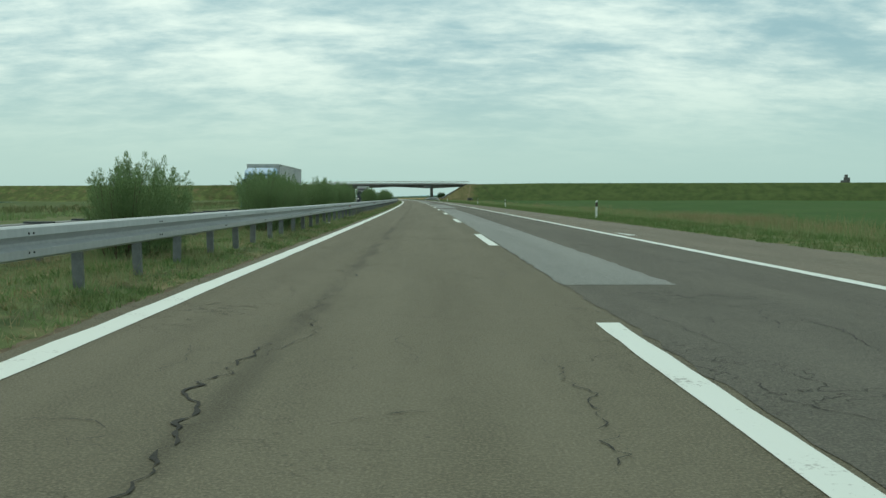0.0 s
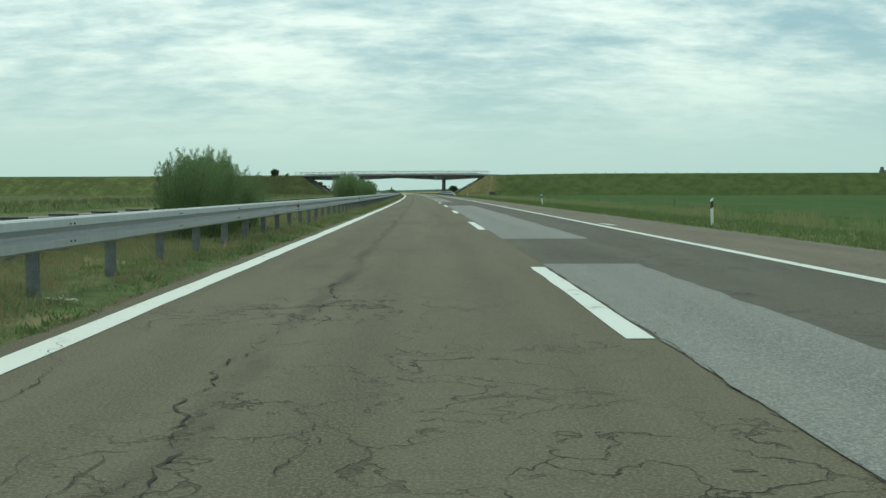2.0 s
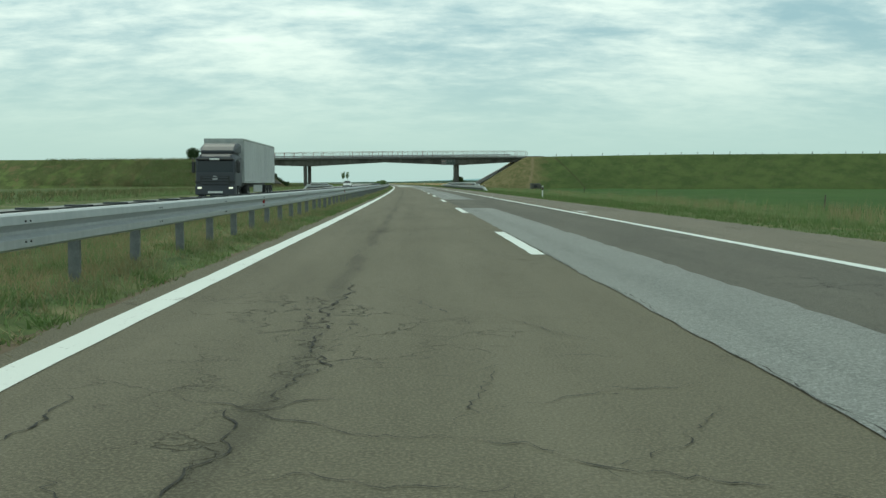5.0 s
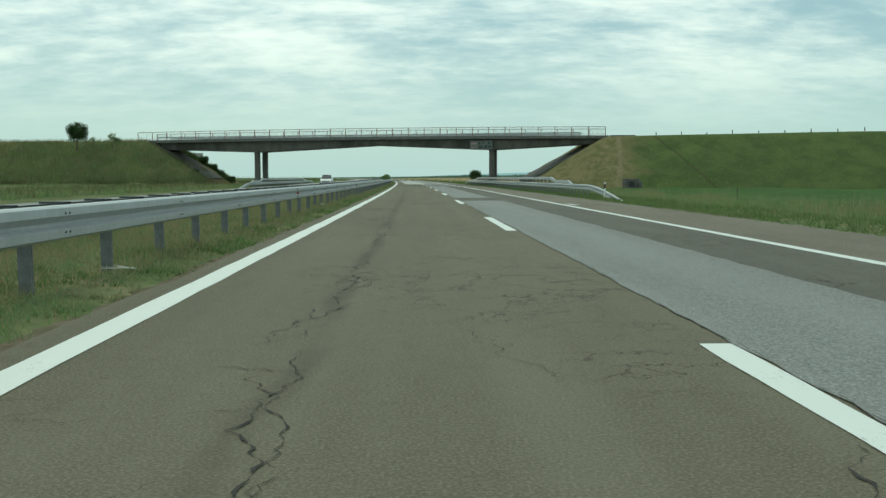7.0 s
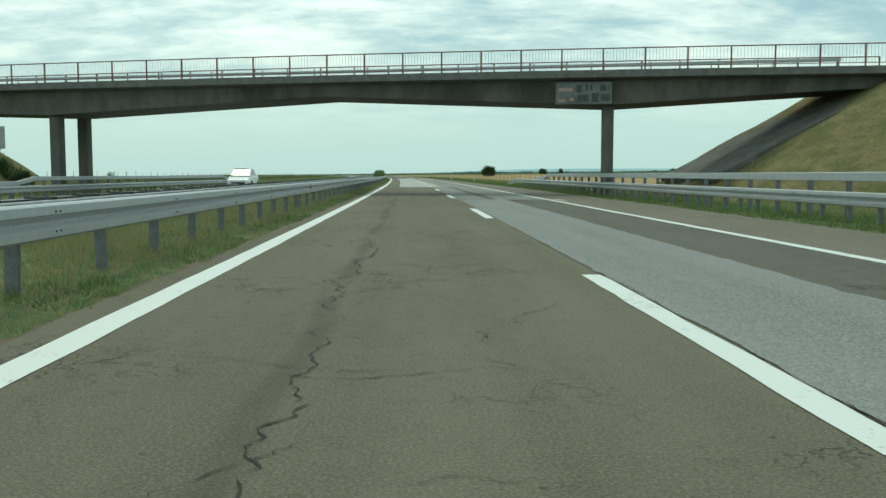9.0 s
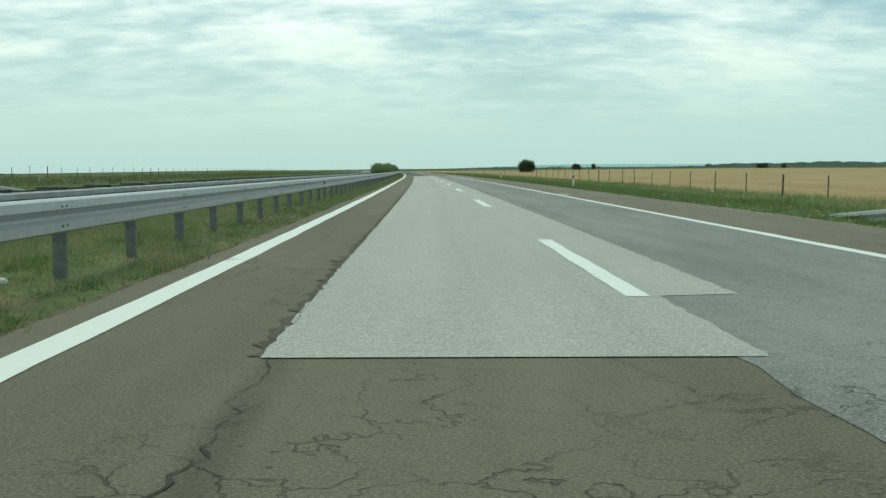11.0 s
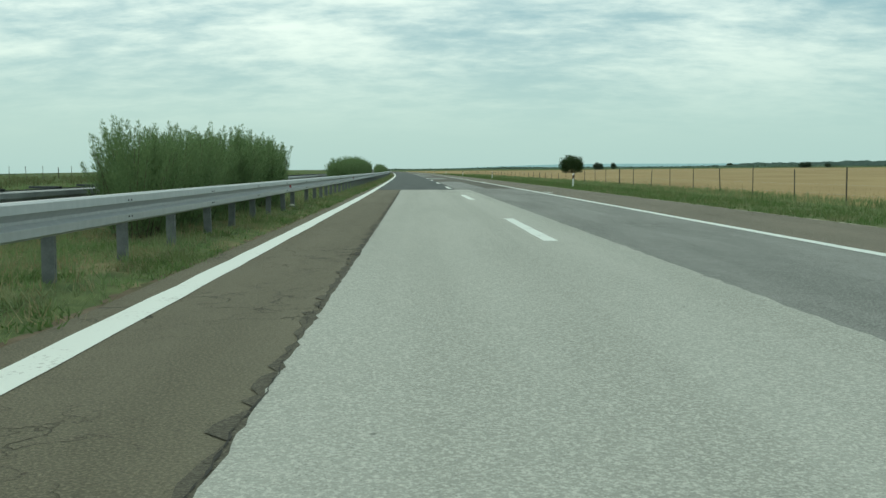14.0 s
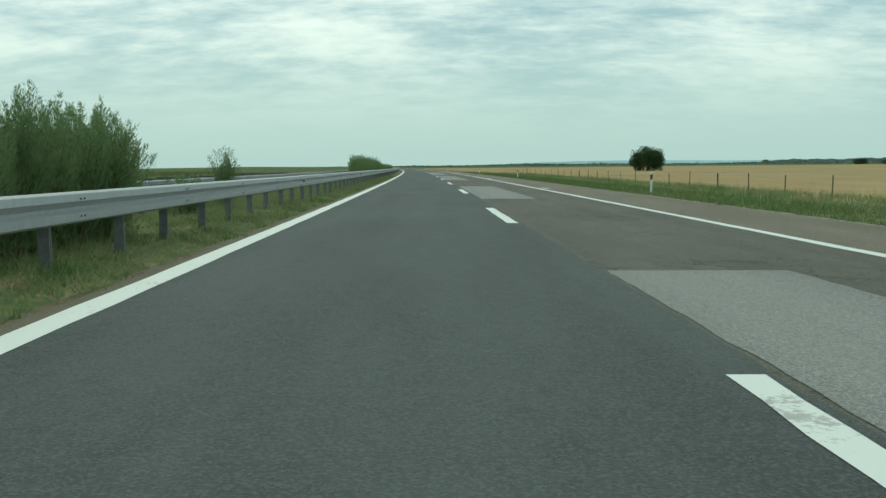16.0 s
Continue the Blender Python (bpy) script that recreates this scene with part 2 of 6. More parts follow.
def bank_turf(n, place):
    """Green turf that gives way to dry yellow grass round the abutments, with a worn diagonal gully."""
    green = n.mix(n.ramp(n.noise(place, 0.35, 5.0, 0.6), 0.32, 0.68), (0.070, 0.098, 0.034), (0.108, 0.138, 0.048))
    green = n.mix(n.math("MULTIPLY", n.ramp(n.noise(place, 1.3, 4.0), 0.5, 0.7), 0.35), green, (0.122, 0.120, 0.062))
    dry = n.mix(n.ramp(n.noise(place, 0.9, 6.0, 0.7), 0.38, 0.62), (0.130, 0.124, 0.055), (0.215, 0.178, 0.092))
    dry = n.mix(n.math("MULTIPLY", n.ramp(n.noise(place, 3.0, 5.0, 0.7), 0.52, 0.66), 0.6), dry, (0.096, 0.118, 0.042))
    green = n.mix(n.math("MULTIPLY", n.ramp(n.noise(place, 4.0, 5.0, 0.7), 0.50, 0.68), 0.55), green, (0.055, 0.070, 0.026))
    axes = n.add("ShaderNodeSeparateXYZ", {0: place})
    spread = n.math("MULTIPLY", n.math("SUBTRACT", n.noise(place, 0.45, 7.0, 0.72), 0.5), 19.0)
    east = n.ramp(n.math("ADD", axes.outputs[0], spread), 66.8, 62.3)
    west = n.ramp(n.math("ADD", axes.outputs[0], n.math("MULTIPLY", spread, 2.2)), 12.0, -4.0)
    fade = n.math("MULTIPLY", east, n.math("SUBTRACT", 1.0, n.math("MULTIPLY", west, 0.80)))
    colour = n.mix(fade, green, dry)
    bright = n.math("MULTIPLY", west, n.ramp(n.noise(place, 0.28, 4.0, 0.65), 0.50, 0.62))
    colour = n.mix(n.math("MULTIPLY", bright, 0.7), colour, (0.165, 0.205, 0.068))
    rusty = n.math("MULTIPLY", west, n.ramp(n.noise(place, 0.40, 5.0, 0.7), 0.46, 0.36))
    colour = n.mix(n.math("MULTIPLY", rusty, 0.7), colour, (0.200, 0.150, 0.080))
    run = n.math("ADD", n.math("SUBTRACT", axes.outputs[0], n.math("MULTIPLY", axes.outputs[1], -0.62)), n.math("MULTIPLY", spread, 0.03))
    gully = n.math("MULTIPLY", n.ramp(n.math("ABSOLUTE", n.math("SUBTRACT", run, 66.2)), 0.26, 0.05), n.ramp(axes.outputs[1], 0.0, -0.8))
    colour = n.mix(n.math("MULTIPLY", gully, 0.55), colour, (0.06, 0.05, 0.03))
    track = n.math("MULTIPLY", n.ramp(n.math("ABSOLUTE", n.math("SUBTRACT", n.math("ADD", axes.outputs[0], n.math("MULTIPLY", spread, 0.07)), SPAN_TRACK)), 0.45, 0.10), n.ramp(axes.outputs[1], -0.2, -1.0))
    colour = n.mix(n.math("MULTIPLY", n.math("MULTIPLY", track, n.ramp(n.noise(place, 1.6, 5.0, 0.7), 0.36, 0.58)), 0.8), colour, (0.24, 0.185, 0.11))
    return colour, n.noise(place, 6.0, 3.0), 0.09


M_BANK = material("embankment_turf", bank_turf, 0.95, 0.0, 0.05)

# ---------------------------------------------------------------- mesh helpers


def solid(name, verts, faces, mats, parent=None, label="", index=None, smooth=False):
    """One mesh object from arrays of places and faces."""
    me = bpy.data.meshes.new(name)
    verts = np.asarray(verts, dtype=np.float32).reshape(-1, 3)
    if isinstance(faces, np.ndarray):
        count, size = faces.shape
        me.vertices.add(len(verts))
        me.vertices.foreach_set("co", verts.ravel())
        me.loops.add(count * size)
        me.loops.foreach_set("vertex_index", faces.astype(np.int32).ravel())
        me.polygons.add(count)
        me.polygons.foreach_set("loop_start", np.arange(0, count * size, size, dtype=np.int32))
        me.update(calc_edges=True)
    else:
        me.from_pydata(verts.tolist(), [], faces)
    for mat in (mats if isinstance(mats, (list, tuple)) else [mats]):
        me.materials.append(mat)
    if index is not None:
        me.polygons.foreach_set("material_index", np.asarray(index, dtype=np.int32))
    if smooth:
        me.polygons.foreach_set("use_smooth", np.ones(len(me.polygons), dtype=bool))
    ob = new(name, me)
    if parent:
        ob.parent = parent
    return tagged(ob, label)


def part(name, bm, mat, parent=None, label="", smooth=False):
    me = bpy.data.meshes.new(name)
    bmesh.ops.recalc_face_normals(bm, faces=bm.faces)
    bm.to_mesh(me)
    bm.free()
    for m in (mat if isinstance(mat, (list, tuple)) else [mat]):
        me.materials.append(m)
    if smooth:
        me.polygons.foreach_set("use_smooth", np.ones(len(me.polygons), dtype=bool))
    ob = new(name, me)
    if parent:
        ob.parent = parent
    return tagged(ob, label)


def again(ob, m, parent):
    """Another object on the same mesh, at the pose m."""
    twin = new(ob.name.split(".")[0], ob.data)
    twin.matrix_basis, twin.parent = m, parent
    return tagged(twin, ob["label"] if "label" in ob else "")


def box(bm, lo, hi, bevel=0.0, slot=0, m=None):
    made = bmesh.ops.create_cube(bm, size=1.0)["verts"]
    lo, hi = Vector(lo), Vector(hi)
    for v in made:
        v.co = Vector([lo[i] + (v.co[i] + 0.5) * (hi[i] - lo[i]) for i in range(3)])
    if bevel:
        edges = list({e for v in made for e in v.link_edges})
        made = bmesh.ops.bevel(bm, geom=edges, offset=bevel, segments=1, affect="EDGES", profile=0.5)["verts"]
    for f in {f for v in made for f in v.link_faces}:
        f.material_index = slot
    if m is not None:
        bmesh.ops.transform(bm, matrix=m, verts=made)
    return made


def tube(bm, a, b, r, r2=None, seg=8, slot=0):
    a, b = Vector(a), Vector(b)
    made = bmesh.ops.create_cone(bm, cap_ends=True, segments=seg, radius1=r, radius2=r if r2 is None else r2, depth=(b - a).length)["verts"]
    turn = (b - a).to_track_quat("Z", "Y").to_matrix().to_4x4()
    bmesh.ops.transform(bm, matrix=Matrix.Translation((a + b) / 2) @ turn, verts=made)
    for f in {f for v in made for f in v.link_faces}:
        f.material_index = slot
    return made


def extrude(bm, outline, x0, x1, slot=0):
    """A prism: outline of (y, z) pairs, drawn from x0 to x1."""
    a = [bm.verts.new((x0, y, z)) for y, z in outline]
    b = [bm.verts.new((x1, y, z)) for y, z in outline]
    n = len(outline)
    faces = [bm.faces.new((a[i], a[(i + 1) % n], b[(i + 1) % n], b[i])) for i in range(n)]
    faces += [bm.faces.new(a[::-1]), bm.faces.new(b)]
    for f in faces:
        f.material_index = slot
    return a + b


def empty(name, m=None, label="", category="", group="", kind=""):
    ob = new(name)
    if m is not None:
        ob.matrix_basis = m
    return tagged(ob, label, category, group, kind)


RNG = np.random.default_rng(7)


def sunk(s):
    """The opposite carriageway lies a little lower in the bend."""
    return np.interp(s, (290.0, 400.0), (-0.13, 0.0))


def swell(lat):
    """The grassy median stands a little higher than the asphalt."""
    return np.interp(lat, (-8.6, -7.0, -5.6, -4.9, -4.42), (0.0, 0.05, 0.075, 0.065, 0.0))


def strip(name, s0, s1, left, right, z, mat, step=2.0, ragged=(0.0, 0.0), thick=0.0, cols=1):
    """A sheet along the road between two offsets (numbers or functions of s), with uneven edges."""
    n = max(2, int((s1 - s0) / step) + 1)
    s = np.linspace(s0, s1, n)
    l = left(s) if callable(left) else np.full(n, left)
    r = right(s) if callable(right) else np.full(n, right)
    l, r = l + RNG.normal(0, 1, n) * ragged[0], r + RNG.normal(0, 1, n) * ragged[1]
    verts = []
    for i in range(cols + 1):
        x, y = xy(s, l + (r - l) * i / cols)
        verts.append(np.stack([x, y, z(s) if callable(z) else np.full(n, z)], -1))
    verts = np.stack(verts, 1).reshape(-1, 3)
    c = cols + 1
    i, j = np.meshgrid(np.arange(n - 1), np.arange(cols), indexing="ij")
    base = (i * c + j).ravel()
    faces = np.stack([base, base + 1, base + c + 1, base + c], -1)
    ob = solid(name, verts, faces, mat)
    plan = np.stack([np.stack([l + (r - l) * i / cols, s], -1) for i in range(cols + 1)], 1).reshape(-1, 2)
    ob.data.uv_layers.new(name="plan").data.foreach_set("uv", plan[faces.ravel()].astype(np.float32).ravel())
    return ob


def structure(ob, label, category):
    return tagged(ob, label, category, kind="structure")


# ---------------------------------------------------------------- ground and roads
FAR_S = 2900.0


def lie(s, lat):
    """The land falls away gently west of the road and rises to the east behind the bridge."""
    west = np.where(lat < -60, 0.1 + 0.016 * (lat + 60), 0.0)
    return west + np.where(lat > 17, 0.009 * (lat - 17), 0.0) * np.interp(s, (345, 380), (0, 1))


def ground_sheet():
    """One sheet to the horizon, in bands beside the road with their own covers."""
    s = np.concatenate([np.arange(-280, 0, 40), np.arange(0, 700, 10), np.arange(700, FAR_S, 100), [FAR_S]])
    lats = [-3000, -1200, -500, -250, -120, -80, -60, -42, -36, -28, -23.5, -20.5, -9.0, -8.6, -7.0, -5.6, -4.9, -4.42, -4.2, 6.0, 7.0, 9.0, 12.5, 15.0, 17.0, 30, 60, 120, 260, 330, 600, 1200, 3000]
    zs = {-60: 0.1, -42: 0.22, -36: 0.15, -28: -0.05, 9.0: -0.08, 12.5: -0.20, 15.0: -0.36, 17.0: -0.60}
    mats = [M_SOIL, M_CROP, M_WHEAT, M_MEADOW]
    verts, faces, index = [], [], []
    c = len(lats)
    for a in s:
        for lat in lats:
            x, y = xy(a, lat)
            verts.append((float(x), float(y), zs.get(lat, -0.65 if lat > 17 else 0.0) - 0.03 + float(lie(a, lat)) + float(swell(lat)) + (float(sunk(a)) if -28 <= lat <= -9 else 0.0)))
    for i in range(len(s) - 1):
        for j in range(c - 1):
            faces.append((i * c + j, i * c + j + 1, (i + 1) * c + j + 1, (i + 1) * c + j))
            mid, along = (lats[j] + lats[j + 1]) / 2, (s[i] + s[i + 1]) / 2
            if -23 < mid < 15:
                kind = 0
            elif mid > 15:
                kind = 1 if along < 345 else (2 if mid < 300 and along < 1100 else 3)
                kind = 3 if 15 < mid < 17 else kind
            else:
                kind = 3
            index.append(kind)
    ob = solid("ground", verts, faces, mats, index=index)
    return structure(ob, "flat farmland with green crops, ripe wheat and rough grass", "ground")


ground_sheet()
road = structure(strip("road", -60, FAR_S - 20, -4.28, 6.25, 0.0, M_OLD, 1.0, (0.03, 0.05), cols=2), "old brown-grey cracked asphalt carriageway", "road")


def cover(name, s0, s1, left, right, mat, label, ragged=(0.012, 0.022), z=0.004, step=0.3):
    ob = strip(name, s0, s1, left, right, z, mat, step, ragged)
    return structure(ob, label, "road surface")


cover("road_shoulder", -60, 1200, 3.78, 6.28, M_SHOULDER, "brown weathered asphalt hard shoulder beside the white line", (0.02, 0.07))
cover("road_right_lane", -60, 341, 0.15, 3.80, M_OLD_RIGHT, "dark worn asphalt lane with cracks", (0.02, 0.01))
cover("road_right_lane", 341, 523.4, 0.02, 3.80, M_MID, "mid-grey worn asphalt lane", (0.02, 0.01))
cover("road_right_lane", 523.4, 1200, 0.02, 3.80, M_OLD_LATE, "brown-grey cracked asphalt lane", (0.02, 0.01))
for s0, s1, r in ((10.5, 79.8, 1.45), (86.6, 131.8, 2.0), (153.1, 205.0, 1.4), (223.6, 276.1, 2.0), (281.8, 341.0, 1.95), (523.6, 551.8, 2.0), (571.8, 589.8, 1.95), (612, 640, 1.9), (655, 700, 1.9)):
    cover("road_patch", s0, s1, 0.12 if s0 < 500 else 0.21, r, M_PATCH, "light grey asphalt repair strip laid into the lane", (0.012, 0.020), 0.008)
cover("road_dark_strip", 341, 376.9, 1.33, 1.68, M_OLD_RIGHT, "narrow dark strip of older asphalt between repairs", (0.015, 0.02), 0.008)
cover("road_edge_break", 377.0, 520.6, -2.67, -2.585, M_CRUMBLED, "dark crumbled edge of the older asphalt", (0.035, 0.004), 0.006, 0.12)
cover("road_pale_lane", 376.95, 520.8, -2.60, lambda s: np.where(s < 379.4, 0.18, 0.86), M_PALE, "pale grey resurfaced asphalt lane with a ragged edge", (0.010, 0.012), 0.008, 0.12)
cover("road_new_asphalt", 520.8, 1200, -4.05, 0.16, M_NEW, "smooth new black asphalt lane", (0.008, 0.012), 0.008)
structure(strip("far_carriageway", -60, FAR_S - 20, -19.4, -9.0, sunk, M_FAR_ROAD, 4.0, (0.05, 0.05)), "pale asphalt of the opposite carriageway", "road")
structure(strip("shoulder_edge_grit", 345, 700, 6.24, 6.31, 0.007, M_GRIT, 0.2, (0.025, 0.03)), "pale grit along the broken shoulder edge", "ground")
structure(strip("road_edge_dirt", -60, 1200, -4.40, -4.26, -0.020, M_DIRT, 0.15, (0.035, 0.01)), "bare brown dirt strip along the asphalt edge", "ground")


def paint(name, s0, s1, lat, width, label, z=0.012, step=0.8):
    def side(k):
        return (lambda s: lat(s) + k * width / 2) if callable(lat) else lat + k * width / 2
    return structure(strip(name, s0, s1, side(-1), side(1), z, M_LINE, step, (0.006, 0.006)), label, "road marking")


def left_line(s):
    """The line by the median was not painted quite evenly."""
    return np.interp(s, (-60, 110, 145, 270, 362, 382, 412, 445, 482, 515, 550), (-3.97, -3.97, -3.91, -3.89, -3.88, -3.85, -3.90, -3.96, -3.91, -3.92, -3.97))


paint("edge_line", -60, 1400, left_line, 0.25, "continuous white painted edge line", lambda s: np.where(s < 520, 0.005, 0.012))
paint("edge_line", -60, 1400, 3.67, 0.20, "continuous white painted edge line", 0.009)
paint("edge_line", -60, 1400, -9.5, 0.2, "continuous white painted edge line", lambda s: sunk(s) + 0.008, 4.0)
paint("edge_line", -60, 1400, -17.6, 0.2, "continuous white painted edge line", lambda s: sunk(s) + 0.008, 4.0)
for i in range(-3, 46):
    far = 7.30 + 18.0 * i
    ob = paint("lane_dash", far - 6.0, far, 0.0, 0.20, "white painted lane dash", 0.005 if far < 376 else 0.012, 0.5)
    tagged(ob, group="lane dashes")

# ---------------------------------------------------------------- guard rails
W_FORM = ((0.0, 0.310), (0.050, 0.306), (0.080, 0.289), (0.086, 0.218), (0.022, 0.166), (0.012, 0.156),
          (0.012, 0.134), (0.022, 0.124), (0.086, 0.096), (0.080, 0.025), (0.048, 0.004), (0.0, 0.0))


def beam_mesh(name, length=4.0, bolts=True, drop=None):
    """A W-shaped steel beam along y, its waves towards +x, base at z = 0; drop lowers one end to the ground."""
    bm = bmesh.new()
    outer = [(x, z) for x, z in W_FORM]
    inner = [(x - 0.005, z) for x, z in reversed(W_FORM)]
    loop = outer + inner
    rows = []
    n = 2 if drop is None else 14
    for i in range(n):
        f = i / (n - 1)
        fall = 0.0 if drop is None else drop * f * f * (1.6 - 0.6 * f)
        rows.append([bm.verts.new((x, f * length, z - fall)) for x, z in loop])
    for a, b in zip(rows, rows[1:]):
        for k in range(len(loop)):
            bm.faces.new((a[k], a[(k + 1) % len(loop)], b[(k + 1) % len(loop)], b[k]))
    bm.faces.new(rows[0][::-1])
    bm.faces.new(rows[-1])
    if bolts:
        for y in (0.06, 0.16):
            for z in (0.24, 0.07):
                tube(bm, (0.078, y, z), (0.093, y, z), 0.0095, seg=6, slot=1)
    return bm


def post_mesh(depth=0.10, width=0.055, low=-0.35, high=0.30):
    """An open C-shaped steel post."""
    bm = bmesh.new()
    t = 0.006
    outline = [(-depth / 2, -width), (depth / 2, -width), (depth / 2, -width + 0.02), (depth / 2 - t, -width + 0.02), (depth / 2 - t, -width + t),
               (-depth / 2 + t, -width + t), (-depth / 2 + t, -t), (depth / 2 - t, -t), (depth / 2 - t, -0.02), (depth / 2, -0.02), (depth / 2, 0.0), (-depth / 2, 0.0)]
    a = [bm.verts.new((x, y, low)) for x, y in outline]
    b = [bm.verts.new((x, y, high)) for x, y in outline]
    n = len(outline)
    for i in range(n):
        bm.faces.new((a[i], a[(i + 1) % n], b[(i + 1) % n], b[i]))
    bm.faces.new(b)
    return bm


STEELS = [M_STEEL, M_BOLT]


def joined(name, ob, poses, parent):
    """Many far repeats of one mesh in a single part."""
    me = ob.data
    co = np.empty(len(me.vertices) * 3, dtype=np.float32)
    me.vertices.foreach_get("co", co)
    co = co.reshape(-1, 3)
    verts, faces = [], []
    for k, m in enumerate(poses):
        a = np.array(m)
        verts.append(co @ a[:3, :3].T + a[:3, 3])
        faces += [[v + k * len(co) for v in p.vertices] for p in me.polygons]
    out = solid(name, np.concatenate(verts), faces, ob.data.materials[0], parent)
    return tagged(out, kind="stuff")


def rail_line(s):
    return float(np.interp(s, (255, 285, 450, 500), (-5.05, -4.95, -4.95, -5.05)))


def median_rail():
    rail = empty("guardrail", None, "galvanised steel guard rail along the grassy median", "guardrail")
    beam = part("beam", beam_mesh("beam"), STEELS, rail)
    beam.matrix_basis = spot(-12, -5.05, 0.463)
    post = part("post", post_mesh(0.11, 0.055, -0.80, -0.02), M_POST, rail)
    # posts every two metres, starting afresh where the rail was mended
    stands = list(np.arange(-10.38, 330, 2.0)) + list(np.arange(330.42, 500, 2.0)) + list(np.arange(501.6, 785, 2.0))
    post.matrix_basis = spot(stands[0], -5.13, 0.768)
    for i in range(1, 180):
        again(beam, spot(-12 + 4 * i, rail_line(-12 + 4 * i), 0.463), rail)
    for s in stands[1:298]:
        again(post, spot(s + RNG.normal(0, 0.03), rail_line(s) - 0.08 + RNG.normal(0, 0.006), 0.768, RNG.normal(0, 1.5), RNG.normal(0, 0.6), RNG.normal(0, 0.8)), rail)
    joined("post_row", post, [spot(s, -5.13, 0.768) for s in stands[298:]], rail)
    joined("far_beams", beam, [spot(-12 + 4 * i, rail_line(-12 + 4 * i), 0.463) for i in range(180, 330)], rail)
    bm = bmesh.new()
    box(bm, (0.0, -0.05, -0.05), (0.035, 0.05, 0.05), 0.006)
    tube(bm, (-0.02, 0, 0), (0.01, 0, 0), 0.02)
    lens = part("reflector", bm, M_REFLECT, rail, "red square reflector in the rail's groove")
    spots = [44.4 + 24.0 * i for i in range(0, 14)] + [401.1 + 24.0 * i for i in range(0, 9)]
    lens.matrix_basis = spot(spots[0], -5.03, 0.615)
    for s in spots[1:]:
        again(lens, spot(s, rail_line(s) + 0.02, 0.615), rail)
    return rail


def double_rail():
    rail = empty("double_guardrail", None, "double-sided galvanised guard rail with dark spacer plates", "guardrail")
    beam = part("beam", beam_mesh("beam", bolts=False), M_DULL, rail)
    def drop(s, z):
        return z + float(sunk(s))
    beam.matrix_basis = spot(-12, -7.48, drop(-12, 0.41))
    again(beam, spot(-8, -7.88, drop(-8, 0.41), 180), rail)
    post = part("post", post_mesh(0.11, 0.055, -0.75, -0.04), M_POST, rail)
    post.matrix_basis = spot(-11.2, -7.68, drop(-11, 0.74))
    bm = bmesh.new()
    outline = [(-0.07, 0.0), (0.07, 0.0), (0.07, -0.035), (0.062, -0.035), (0.062, -0.006), (-0.062, -0.006), (-0.062, -0.035), (-0.07, -0.035)]
    extrude(bm, outline, -0.23, 0.23)
    plate = part("spacer", bm, M_SPACER, rail, "dark steel spacer plate")
    plate.matrix_basis = spot(-11.2, -7.68, drop(-11, 0.765))
    for i in range(1, 180):
        again(beam, spot(-12 + 4 * i, -7.48, drop(-12 + 4 * i, 0.41)), rail)
        again(beam, spot(-8 + 4 * i, -7.88, drop(-8 + 4 * i, 0.41), 180), rail)
    for i in range(1, 298):
        again(post, spot(-11.2 + 2.0 * i, -7.68, drop(-11.2 + 2 * i, 0.74)), rail)
        again(plate, spot(-11.2 + 2.0 * i, -7.68, drop(-11.2 + 2 * i, 0.765), RNG.normal(0, 1.5)), rail)
    joined("far_beams", beam, [spot(-12 + 4 * i, -7.48, 0.41) for i in range(180, 330)], rail)
    return rail


